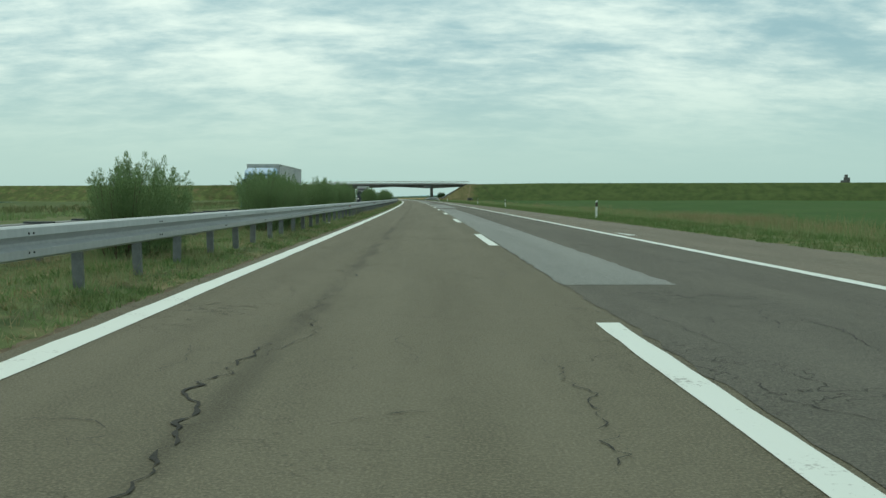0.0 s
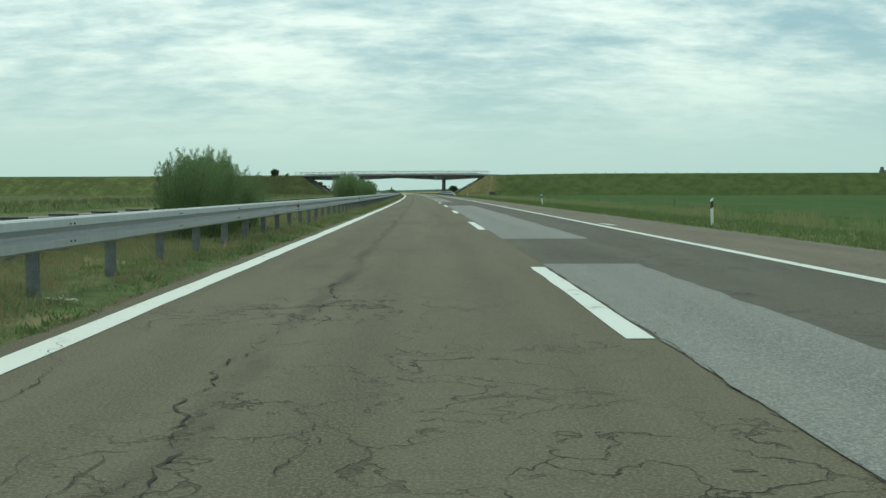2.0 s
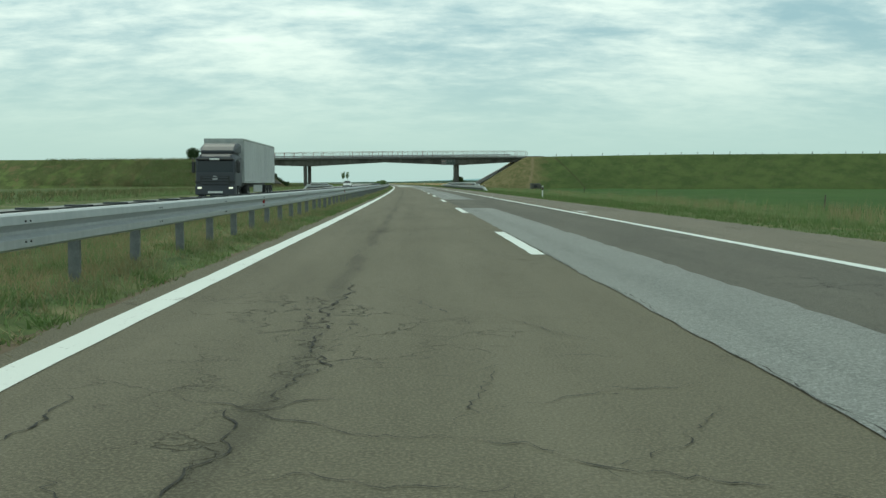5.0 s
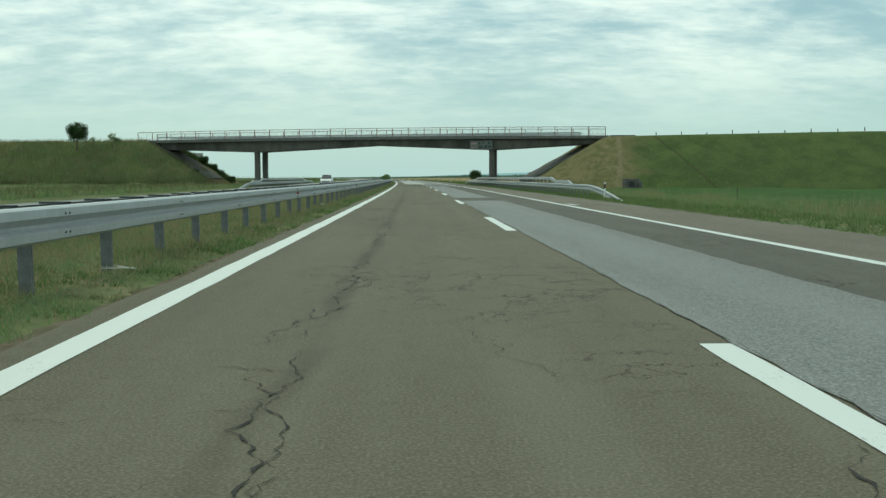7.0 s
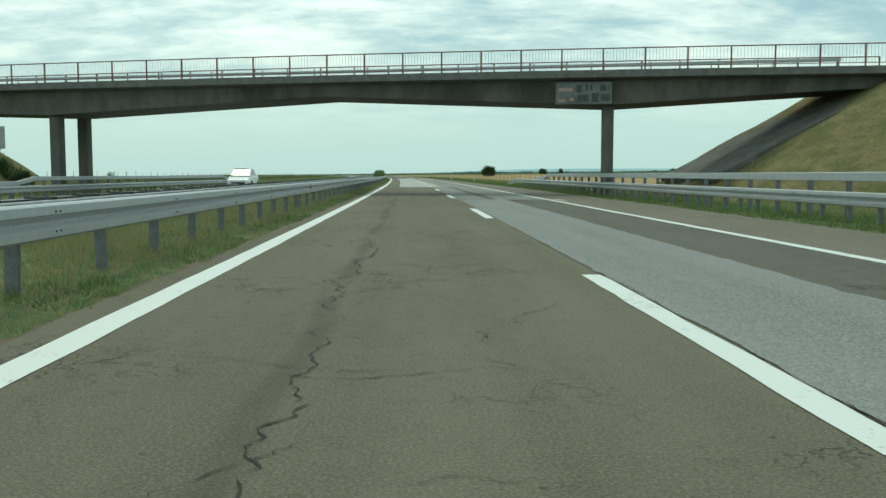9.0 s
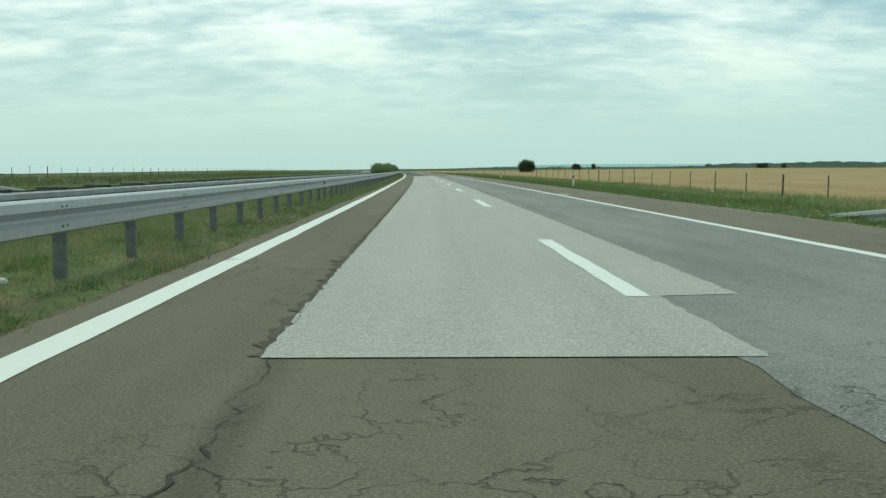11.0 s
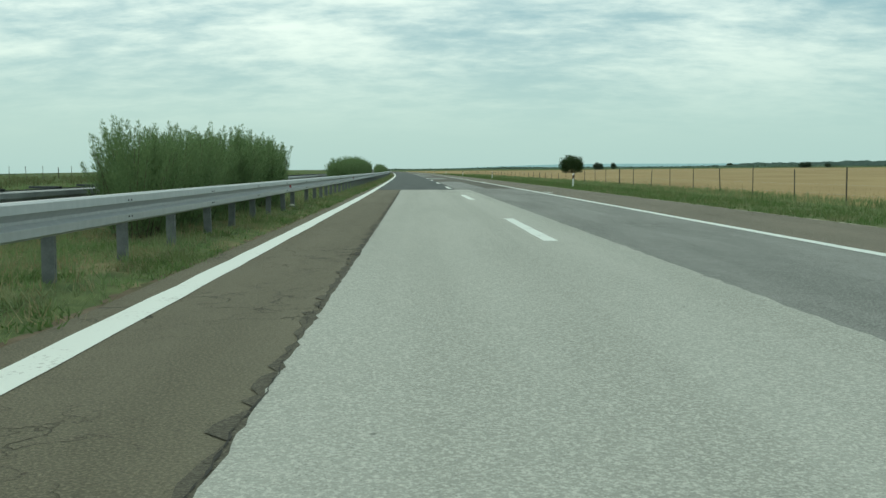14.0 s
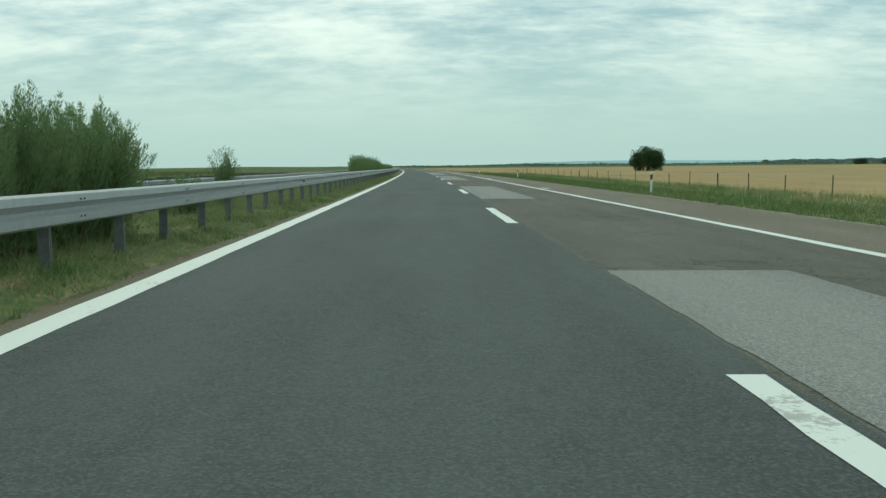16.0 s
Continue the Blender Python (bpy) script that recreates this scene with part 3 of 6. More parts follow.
def pier_rail(name, lat, side, s0, s1, s2, s3, label):
    """A W-beam on close posts with ramped ends and a raised box beam past the bridge pier; side 1 faces -lat."""
    rail = empty(name, None, label, "guardrail")
    turn = 180 if side > 0 else 0
    n = int((s3 - s0 - 18) / 4)
    beam = part("beam", beam_mesh("beam"), STEELS, rail)
    ramp = 9.0
    first = s0 + ramp
    shift = 4.0 if side > 0 else 0.0
    beam.matrix_basis = spot(first + shift, lat, 0.40, turn)
    for i in range(1, n):
        again(beam, spot(first + shift + 4 * i, lat, 0.40, turn), rail)
    end = first + 4 * n
    a = part("end_beam", beam_mesh("end_beam", ramp, False, 0.68), STEELS, rail, "guard rail end ramped into the grass")
    tail = ramp + 2.0 if side > 0 else ramp
    b = part("end_beam", beam_mesh("end_beam", tail, False, 0.68), STEELS, rail, "guard rail end ramped into the grass")
    # each end falls away from the rail; mirror the one that would face the wrong way
    flip = Matrix.Diagonal((-1, 1, 1, 1))
    if side > 0:
        a.matrix_basis = spot(first, lat, 0.40, 180)
        b.matrix_basis = spot(end, lat, 0.40, 0) @ flip
    else:
        a.matrix_basis = spot(first, lat, 0.40, 180) @ flip
        b.matrix_basis = spot(end, lat, 0.40, 0)
    back = 0.075 * side
    post = part("post", post_mesh(0.11, 0.055, -0.95, -0.02), M_POST, rail)
    post.matrix_basis = spot(first, lat + back, 0.71)
    i = 1
    while first + 4 / 3 * i < end:
        again(post, spot(first + 4 / 3 * i, lat + back, 0.71), rail)
        i += 1
    # box beam above: low ends, raised middle, on tall posts
    w, h, y = 0.06, 0.20, lat + 0.22 * side
    line = [(s1, 0.52), (s1 + 1.3, 0.72), (s1 + 6.5, 0.72), (s1 + 8.6, 0.94), (s2 - 6.0, 0.94), (s2 - 4.0, 0.72), (s2, 0.72)]
    bm = bmesh.new()
    rings = []
    for k, (s, z) in enumerate(line):
        ring = []
        for dx, dz in ((-w, 0), (w, 0), (w, h), (-w, h)):
            x, q = xy(s, y + dx)
            ring.append(bm.verts.new((float(x), float(q), z + dz)))
        rings.append(ring)
    for p, q in zip(rings, rings[1:]):
        for k in range(4):
            bm.faces.new((p[k], p[(k + 1) % 4], q[(k + 1) % 4], q[k]))
    bm.faces.new(rings[0])
    bm.faces.new(rings[-1][::-1])
    bmesh.ops.bevel(bm, geom=list(bm.edges), offset=0.012, segments=1, affect="EDGES")
    part("box_beam", bm, M_STEEL, rail, "raised rectangular steel box beam")
    tall = part("tall_post", post_mesh(0.12, 0.07, -1.2, 0.0), M_POST, rail)
    s = s1 + 2.0
    tall.matrix_basis = spot(s, y + 0.1 * side, 0.86)
    while s < s2 - 2:
        s += 2.0
        again(tall, spot(s, y + 0.1 * side, 1.08 if s1 + 8 < s < s2 - 6 else 0.86), rail)
    return rail


def glass_red(n, place):
    cell = n.add("ShaderNodeTexVoronoi", {"Vector": place, "Scale": 70.0}).outputs[0]
    return n.mix(n.ramp(cell, 0.1, 0.6), (0.55, 0.03, 0.03), (0.32, 0.015, 0.02)), cell, 0.002


M_REFLECT = material("red_reflector", glass_red, 0.25)
median_rail()
double_rail()
pier_rail("roadside_guardrail", 7.72, 1, 277.6, 292.5, 374.5, 393.5, "galvanised guard rail on close posts shielding the bridge pier").location.z = -0.07
pier_rail("far_roadside_guardrail", -19.9, -1, 331.0, 341.0, 402.0, 420.0, "galvanised guard rail beside the opposite carriageway").location.z = -0.22

# ---------------------------------------------------------------- overpass, in its own axes: x from its left end to its right end, y away
LX, LY = [float(v) for v in xy(359.9, -38.1)]
RX, RY = [float(v) for v in xy(346.7, 21.7)]
SKEW = math.degrees(math.atan2(RY - LY, RX - LX))
SPAN = math.hypot(RX - LX, RY - LY)
DECK_Z, WIDE = 6.13, 5.6
BRIDGE = pose(LX, LY, 0, 0, 0, SKEW)
PIERS = (16.2, 47.2)


def nose(y):
    """The east bank's nose runs with the road, not square to the skewed bridge."""
    return 1.85 - 0.31 * (np.clip(y, -0.5, WIDE + 1.2) + 0.5)


def deck_top(x):
    return DECK_Z - 0.22 * (1 - x / SPAN) + 0.16 * (1 - ((x - SPAN / 2) / (SPAN / 2)) ** 2)


def deck_under(x):
    """Haunched soffit: deepest at the piers."""
    knots = ((0.0, 4.83), (2.0, 4.78), (16.2, 4.36), (32.0, 5.16), (47.2, 4.52), (59.2, 5.15), (62.0, 5.17))
    return float(np.interp(x, *zip(*knots)))


def overpass():
    br = empty("overpass_bridge", BRIDGE, "weathered concrete overpass with a haunched deck on twin columns", "bridge")
    xs = [-0.4] + [SPAN * i / 40 for i in range(1, 40)] + [SPAN + 0.4]
    bm = bmesh.new()
    rings = []
    for x in xs:
        t = deck_top(x)
        rings.append([bm.verts.new((x, y, z)) for y, z in ((0, t - 0.36), (0, t), (0.28, t + 0.02), (0.30, t - 0.1), (WIDE - 0.3, t - 0.1), (WIDE - 0.28, t + 0.02), (WIDE, t), (WIDE, t - 0.36), (WIDE - 0.7, t - 0.46), (0.7, t - 0.46))])
    for a, b in zip(rings, rings[1:]):
        for k in range(10):
            bm.faces.new((a[k], a[(k + 1) % 10], b[(k + 1) % 10], b[k]))
    bm.faces.new(rings[0][::-1])
    bm.faces.new(rings[-1])
    part("deck_slab", bm, M_CONC_EDGE, br, "paler concrete slab with kerbed edges")
    bm = bmesh.new()
    xs = sorted([0.6 + (SPAN - 1.2) * i / 30 for i in range(31)] + [16.2, 32.0, 47.2])
    rings = []
    for x in xs:
        t, u = deck_top(x) - 0.46, deck_under(x)
        rings.append([bm.verts.new((x, y, z)) for y, z in ((0.62, t), (0.78, u), (WIDE - 0.78, u), (WIDE - 0.62, t))])
    for a, b in zip(rings, rings[1:]):
        for k in range(4):
            bm.faces.new((a[k], a[(k + 1) % 4], b[(k + 1) % 4], b[k]))
    bm.faces.new(rings[0][::-1])
    bm.faces.new(rings[-1])
    part("girder", bm, M_CONC, br, "dark stained concrete girder")
    for px in PIERS:
        for y in (1.35, 4.15):
            bm = bmesh.new()
            box(bm, (px - 0.31, y - 0.31, -0.4), (px + 0.31, y + 0.31, deck_under(px) + 0.05), 0.05)
            part("column", bm, M_CONC, br, "square concrete column")
    for x0, x1 in ((-0.8, 0.9), (SPAN - 0.9, SPAN + 0.8)):
        bm = bmesh.new()
        box(bm, (x0, 0.2, 3.4), (x1, WIDE - 0.2, deck_top(x0) - 0.30), 0.04)
        part("abutment", bm, M_CONC, br, "concrete abutment set into the bank")
    bm = bmesh.new()
    box(bm, (SPAN + 0.5, 0.1, 5.3), (SPAN + 3.6, 0.42, 6.16), 0.03)
    part("wing_wall", bm, M_CONC, br)
    bm = bmesh.new()
    box(bm, (-3.4, 0.1, 5.3), (-0.5, 0.42, 5.93), 0.03)
    part("wing_wall", bm, M_CONC, br)
    # east slope: concrete paving, its dark tone also serving as shade under the deck
    bm = bmesh.new()
    x0, x1, z0, z1 = SPAN - 10.8, SPAN - 1.6, 0.62, 5.62
    low = [bm.verts.new((x + float(nose(y)), y, z)) for x, y, z in ((x0, -0.5, z0), (x1, -0.5, z1), (x1, WIDE + 0.5, z1), (x0, WIDE + 0.5, z0))]
    high = [bm.verts.new(v.co + Vector((-0.12, 0, 0.22))) for v in low]
    bm.faces.new(low[::-1])
    bm.faces.new(high)
    for k in range(4):
        bm.faces.new((low[k], low[(k + 1) % 4], high[(k + 1) % 4], high[k]))
    bmesh.ops.subdivide_edges(bm, edges=[e for e in bm.edges if e.calc_length() > 2.0], cuts=5, use_grid_fill=True)
    part("slope_paving", bm, M_CONC, br, "dark concrete paving on the slope under the bridge")
    # west slope: dark slab laid in place of the shade below the bridge
    bm = bmesh.new()
    low = [bm.verts.new(c) for c in ((9.9, -0.2, 0.78), (1.9, -0.2, 5.60), (1.9, 4.4, 5.60), (9.9, 4.4, 0.78))]
    high = [bm.verts.new(v.co + Vector((0.10, 0, 0.17))) for v in low]
    bm.faces.new(low)
    bm.faces.new(high[::-1])
    for k in range(4):
        bm.faces.new((low[k], high[k], high[(k + 1) % 4], low[(k + 1) % 4]))
    part("slope_paving", bm, M_CONC, br, "dark concrete paving on the slope under the bridge")
    for y in (0.14, WIDE - 0.14):
        count = 30
        for i in range(count + 1):
            x = SPAN * i / count
            bm = bmesh.new()
            box(bm, (x - 0.04, y - 0.03, deck_top(x)), (x + 0.04, y + 0.03, deck_top(x) + 1.06), 0.006)
            part("railing_post", bm, M_RUST, br, "red-brown steel railing post")
        for dz, r in ((1.06, 0.032), (0.16, 0.02)):
            bm = bmesh.new()
            rings = []
            for i in range(count + 1):
                a = SPAN * i / count
                rings.append([bm.verts.new((a, y + r * math.cos(k * math.pi / 3), deck_top(a) + dz + r * math.sin(k * math.pi / 3))) for k in range(6)])
            for p, q in zip(rings, rings[1:]):
                for k in range(6):
                    bm.faces.new((p[k], p[(k + 1) % 6], q[(k + 1) % 6], q[k]))
            part("railing_bar", bm, M_RUST, br)
        verts, faces = [], []
        for i in range(int(SPAN / 0.16)):
            x = 0.16 * i + 0.08
            t, k = deck_top(x), len(verts)
            verts += [(x - 0.007, y, t + 0.16), (x + 0.007, y, t + 0.16), (x + 0.007, y, t + 1.05), (x - 0.007, y, t + 1.05),
                      (x, y - 0.007, t + 0.16), (x, y + 0.007, t + 0.16), (x, y + 0.007, t + 1.05), (x, y - 0.007, t + 1.05)]
            faces += [(k, k + 1, k + 2, k + 3), (k + 4, k + 5, k + 6, k + 7)]
        tagged(solid("baluster_infill", verts, faces, M_GREY_PAINT, br, "thin grey railing bars"), kind="stuff")
    for y in (0.75, WIDE - 0.75):
        bm = bmesh.new()
        box(bm, (2.5, y - 0.04, 0.30), (SPAN - 3.0, y + 0.04, 0.46), 0.01)
        for v in bm.verts:
            v.co.z += deck_top(v.co.x)
        part("kerb_rail", bm, M_STEEL, br, "low steel guard rail along the kerb")
        for i in range(20):
            x = 2.6 + i * (SPAN - 5.8) / 19
            bm = bmesh.new()
            box(bm, (x - 0.03, y - 0.03, deck_top(x) - 0.1), (x + 0.03, y + 0.03, deck_top(x) + 0.44))
            part("kerb_post", bm, M_STEEL, br)
    return br


overpass()


def bank(name, x_sign, edge, label):
    """Approach embankment in the bridge's axes: a flat top with evenly sloping, rounded sides and nose."""
    top, slope = (6.0 if x_sign > 0 else 5.85), 0.60
    rs = np.concatenate([np.arange(-13, 30, 0.9), np.arange(30, 90, 3.0), np.arange(90, 520, 20.0)])
    ws = np.concatenate([np.arange(-14, 22, 0.9)])
    verts = np.zeros((len(rs), len(ws), 3))
    for i, r in enumerate(rs):
        for j, q in enumerate(ws):
            dx, dy = max(0.0, -r), max(0.0, -1.0 - q, q - (WIDE + 1.2))
            d = math.hypot(dx, dy)
            rough = noise.fractal(Vector((r * 0.25, q * 0.25, x_sign)), 1.0, 2.0, 4) * 0.22
            z = top + (0.012 * min(max(r, 0.0), 30.0) if x_sign > 0 else 0.0) - slope * d + rough * min(1.0, d / 2)
            soften = 0.9
            low = 0.9 if x_sign > 0 else 0.2
            z += low
            z = 0.5 * (z + math.sqrt(z * z + soften)) - 0.5 * math.sqrt(soften) * max(0, 1 - max(z, 0) / 2) - low - 0.05
            verts[i, j] = (edge + x_sign * r + (float(nose(q)) * max(0.0, 1.0 - max(r, 0.0) / 8.0) if x_sign > 0 else 0.0), q, z)
    n, c = len(rs), len(ws)
    i, j = np.meshgrid(np.arange(n - 1), np.arange(c - 1), indexing="ij")
    base = (i * c + j).ravel()
    faces = np.stack([base, base + 1, base + c + 1, base + c], -1) if x_sign < 0 else np.stack([base, base + c, base + c + 1, base + 1], -1)
    ob = solid(name, verts.reshape(-1, 3), faces, M_BANK, smooth=True)
    ob.matrix_basis = BRIDGE
    return structure(ob, label, "embankment")


bank("embankment_east", 1, SPAN - 1.7, "grassy approach embankment, dry and yellow beside the abutment")
bank("embankment_west", -1, 1.6, "grassy approach embankment with rough weeds")

# ---------------------------------------------------------------- plants
M_GRASS = material("green_grass_blades", leafy((0.165, 0.236, 0.098), (0.245, 0.325, 0.138), (0.310, 0.295, 0.175)), 0.7, 0.0, 0.12, 0.42)
M_VERGE = material("lush_verge_grass", leafy((0.098, 0.160, 0.054), (0.165, 0.238, 0.082), (0.225, 0.222, 0.110)), 0.7, 0.0, 0.12, 0.42)
M_STRAW = material("dry_grass_blades", leafy((0.28, 0.235, 0.125), (0.40, 0.345, 0.205), (0.22, 0.20, 0.10)), 0.8, 0.0, 0.12, 0.42)
M_WEED = material("olive_weeds", leafy((0.110, 0.142, 0.058), (0.175, 0.190, 0.088), (0.195, 0.175, 0.095)), 0.75, 0.0, 0.12, 0.35)
M_CROPLEAF = material("crop_leaves", leafy((0.072, 0.138, 0.038), (0.105, 0.180, 0.052), (0.085, 0.150, 0.042)), 0.65, 0.0, 0.12, 0.42)
M_EAR = material("wheat_stalks", leafy((0.26, 0.19, 0.098), (0.35, 0.265, 0.14), (0.21, 0.165, 0.085)), 0.75, 0.0, 0.12, 0.42)
M_LEAF = material("tamarisk_foliage", leafy((0.145, 0.215, 0.096), (0.225, 0.305, 0.138), (0.170, 0.235, 0.104)), 0.65, 0.0, 0.12, 0.35)
M_TREE_LEAF = material("dark_tree_leaves", leafy((0.048, 0.084, 0.034), (0.082, 0.126, 0.050), (0.060, 0.098, 0.040)), 0.6, 0.0, 0.12, 0.35)
# paler copy of the tree leaves, with distance haze in the colour
M_FAR_LEAF = material("hazy_far_leaves", leafy((0.085, 0.118, 0.080), (0.115, 0.150, 0.100), (0.095, 0.130, 0.088)), 0.8, 0.0, 0.05, 0.3)
M_STEM = material("brown_stems", mottled((0.085, 0.060, 0.042), (0.14, 0.10, 0.07), 20.0), 0.85)
# woodland green lightened to imitate distance haze
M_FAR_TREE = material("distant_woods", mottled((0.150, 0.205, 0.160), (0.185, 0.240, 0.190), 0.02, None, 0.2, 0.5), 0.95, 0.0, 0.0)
# the grey in this tree colour is haze mixed in by hand
M_VILLAGE = material("hazy_village_trees", mottled((0.150, 0.200, 0.178), (0.205, 0.262, 0.236), 0.06, None, 0.3, 0.4), 1.0, 0.0, 0.0)
# nearly sky-coloured: the haze over the hills is painted into this colour
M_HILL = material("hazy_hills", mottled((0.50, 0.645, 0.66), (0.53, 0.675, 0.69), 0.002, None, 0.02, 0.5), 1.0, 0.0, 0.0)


def blades(name, n, s0, s1, lat0, lat1, height, mat, label, category, width=0.0045, lean=0.7, z=-0.03, per=6, clump=0.05, thin=None):
    """Uncountable grass: tufts of single-triangle blades strewn along the road between two offsets."""
    s = RNG.uniform(s0, s1, n)
    lat = RNG.uniform(lat0, lat1, n)
    size = RNG.uniform(height[0], height[1], n)
    patchy = 0.5 + 0.5 * np.sin(s * 0.37 + 2.1 * np.sin(s * 0.11) + lat * 1.3) * np.sin(s * 0.9 + lat * 2.2)
    keep = RNG.uniform(0, 1, n) < (0.35 + 0.65 * patchy)
    if thin is not None:
        keep &= RNG.uniform(0, 1, n) < thin(s, lat)
    s, lat, size = s[keep], lat[keep], size[keep] * (0.7 + 0.5 * patchy[keep])
    s, lat, size = np.repeat(s, per), np.repeat(lat, per), np.repeat(size, per)
    m = len(s)
    s, lat = s + RNG.normal(0, clump, m), lat + RNG.normal(0, clump, m)
    size = size * RNG.uniform(0.55, 1.1, m)
    x, y = xy(s, lat)
    a = RNG.uniform(0, 2 * np.pi, m)
    tilt = RNG.uniform(0, lean, m) * size
    b = RNG.uniform(0, 2 * np.pi, m)
    wide = width * RNG.uniform(0.7, 1.5, m)
    base = np.stack([x, y, z + swell(lat)], -1)
    side = np.stack([np.cos(a), np.sin(a), np.zeros(m)], -1) * wide[:, None]
    tip = base + np.stack([np.cos(b) * tilt, np.sin(b) * tilt, size], -1)
    verts = np.stack([base - side, base + side, tip], 1).reshape(-1, 3)
    ob = solid(name, verts, np.arange(3 * m).reshape(-1, 3), mat)
    return tagged(ob, label, category, kind="stuff")


def clumped(s, lat, scale=1.0, cut=0.0, sharp=2.0):
    """Where plants of one kind stand close together, 0 to 1."""
    a, b = s * scale, lat * scale
    v = np.sin(a * 1.7 + 1.3 * np.sin(b * 2.1 + a * 0.23)) + np.sin(b * 3.1 - a * 0.9 + 1.7 * np.sin(a * 0.41)) + 0.6 * np.sin(a * 4.3 + b * 5.1)
    return np.clip((v * 0.5 - cut) * sharp, 0.0, 1.0)


blades("median_weeds", 60000, -2, 640, -6.2, -4.32, (0.04, 0.13), M_VERGE, "low broad-leaved weeds in green patches on the median", "weeds", 0.011, lean=1.5, per=9, clump=0.07, thin=lambda s, lat: clumped(s, lat, 1.0, 0.15, 2.5))
blades("lying_straw", 60000, -2, 640, -7.2, -4.30, (0.03, 0.10), M_STRAW, "flattened straw lying in the median grass", "grass", 0.006, lean=4.0, per=7, clump=0.10, thin=lambda s, lat: clumped(s + 40.0, lat + 3.0, 0.8, -0.05, 2.5))
blades("edge_tufts", 15000, -2, 640, -4.75, -4.30, (0.03, 0.11), M_VERGE, "green tufts creeping over the asphalt edge", "grass", 0.007, lean=1.2, per=8, clump=0.05, thin=lambda s, lat: clumped(s * 1.6, lat, 1.0, 0.30, 3.0))
blades("median_grass", 92000, -2, 640, -7.3, -4.28, (0.05, 0.15), M_GRASS, "short patchy green grass on the median", "grass", 0.006, lean=1.3, thin=lambda s, lat: np.clip((-4.26 - lat) / 0.2, 0.35, 1))
blades("median_straw", 46000, -2, 640, -9.0, -4.5, (0.05, 0.2), M_STRAW, "dry yellow grass on the median", "grass", lean=1.2)
blades("median_dry_grass", 30000, 55, 345, -7.4, -4.75, (0.06, 0.2), M_STRAW, "dry straw-coloured grass on the median", "grass", 0.006, lean=1.1)
blades("tall_grass", 9000, -2, 640, -7.3, -4.9, (0.14, 0.32), M_GRASS, "taller grass under the guard rail", "grass", 0.005)
blades("verge_grass", 64000, 5, 700, 6.3, 9.5, (0.06, 0.20), M_VERGE, "green grass verge beside the shoulder", "grass", 0.008, lean=1.1, thin=lambda s, lat: np.clip((lat - 6.15) / 0.2, 0.4, 1))
blades("verge_grass_tall", 20000, 5, 350, 8.4, 15.4, (0.28, 0.62), M_GRASS, "tall green grass behind the verge", "grass", 0.007, z=-0.26, per=6, clump=0.12)
blades("verge_meadow", 24000, 350, 700, 8.4, 16.4, (0.16, 0.40), M_GRASS, "green meadow grass between the verge and the wheat", "grass", 0.008, z=-0.26, per=6, clump=0.12)
blades("verge_clumps", 5000, 365, 700, 9.0, 15.0, (0.25, 0.48), M_VERGE, "dark green leafy clumps in the verge", "weeds", 0.014, z=-0.24, per=10, clump=0.16, thin=lambda s, lat: clumped(s, lat, 0.5, 0.35, 3.0))
blades("verge_straw", 14000, 5, 700, 7.0, 15.2, (0.18, 0.38), M_STRAW, "dry yellow grass behind the verge", "grass", 0.008, z=-0.22, thin=lambda s, lat: clumped(s, lat, 0.25, 0.1, 2.0))
blades("seed_heads", 16000, 5, 350, 11.0, 15.4, (0.45, 0.76), M_STRAW, "pale seed heads standing over the tall verge grass", "grass", 0.009, z=-0.26, per=3, thin=lambda s, lat: clumped(s, lat, 0.35, 0.05, 2.0))
blades("verge_reeds", 15000, 12, 60, 11.6, 15.6, (0.30, 0.60), M_STRAW, "tall dry grass between the verge and the crop", "grass", 0.010, z=-0.30, per=5, thin=lambda s, lat: np.clip(np.sin(s * 0.31) + np.sin(s * 0.13 + 1), 0.05, 1))
blades("crop_edge", 14000, 5, 330, 15.0, 27, (0.42, 0.62), M_CROPLEAF, "dense green crop plants at the field edge", "crop", 0.012, 0.6, -0.62)
blades("wheat_edge", 36000, 372, 720, 17.0, 25, (0.55, 0.78), M_EAR, "ripe golden wheat at the field edge", "crop", 0.008, 0.35, -0.72, per=4)
blades("far_verge_grass", 9000, 5, 640, -23.5, -20.2, (0.2, 0.5), M_GRASS, "grass beside the opposite carriageway", "grass", 0.02)
blades("opposite_weeds", 9000, 60, 352, -37, -21.5, (0.25, 0.6), M_WEED, "rough weeds below the embankment", "weeds", 0.03, per=4)
blades("opposite_straw", 1800, 60, 352, -37, -21.5, (0.25, 0.6), M_STRAW, "dry weeds below the embankment", "weeds", 0.02, per=4)
blades("far_bank_weeds", 11000, 365, 680, -44, -24, (0.25, 0.6), M_WEED, "rough weeds beyond the opposite carriageway", "weeds", 0.03)


def sheet(name, s0, s1, lat0, lat1, z, mat, label, rough=0.05):
    s = np.concatenate([np.arange(s0, min(s1, 720), 6.0), np.arange(min(s1, 720), s1, 40.0), [s1]])
    lat = np.concatenate([[lat0], lat0 + np.geomspace(0.7, lat1 - lat0, 26)])
    ss, ll = np.meshgrid(s, lat, indexing="ij")
    x, y = xy(ss.ravel(), ll.ravel())
    zz = z + lie(ss.ravel(), ll.ravel()) + RNG.normal(0, rough, x.shape)
    zz[(ll == lat0).ravel()] = -0.7
    n, c = len(s), len(lat)
    i, j = np.meshgrid(np.arange(n - 1), np.arange(c - 1), indexing="ij")
    base = (i * c + j).ravel()
    ob = solid(name, np.stack([x, y, zz], -1), np.stack([base, base + 1, base + c + 1, base + c], -1), mat)
    return tagged(ob, label, "crop", kind="stuff")


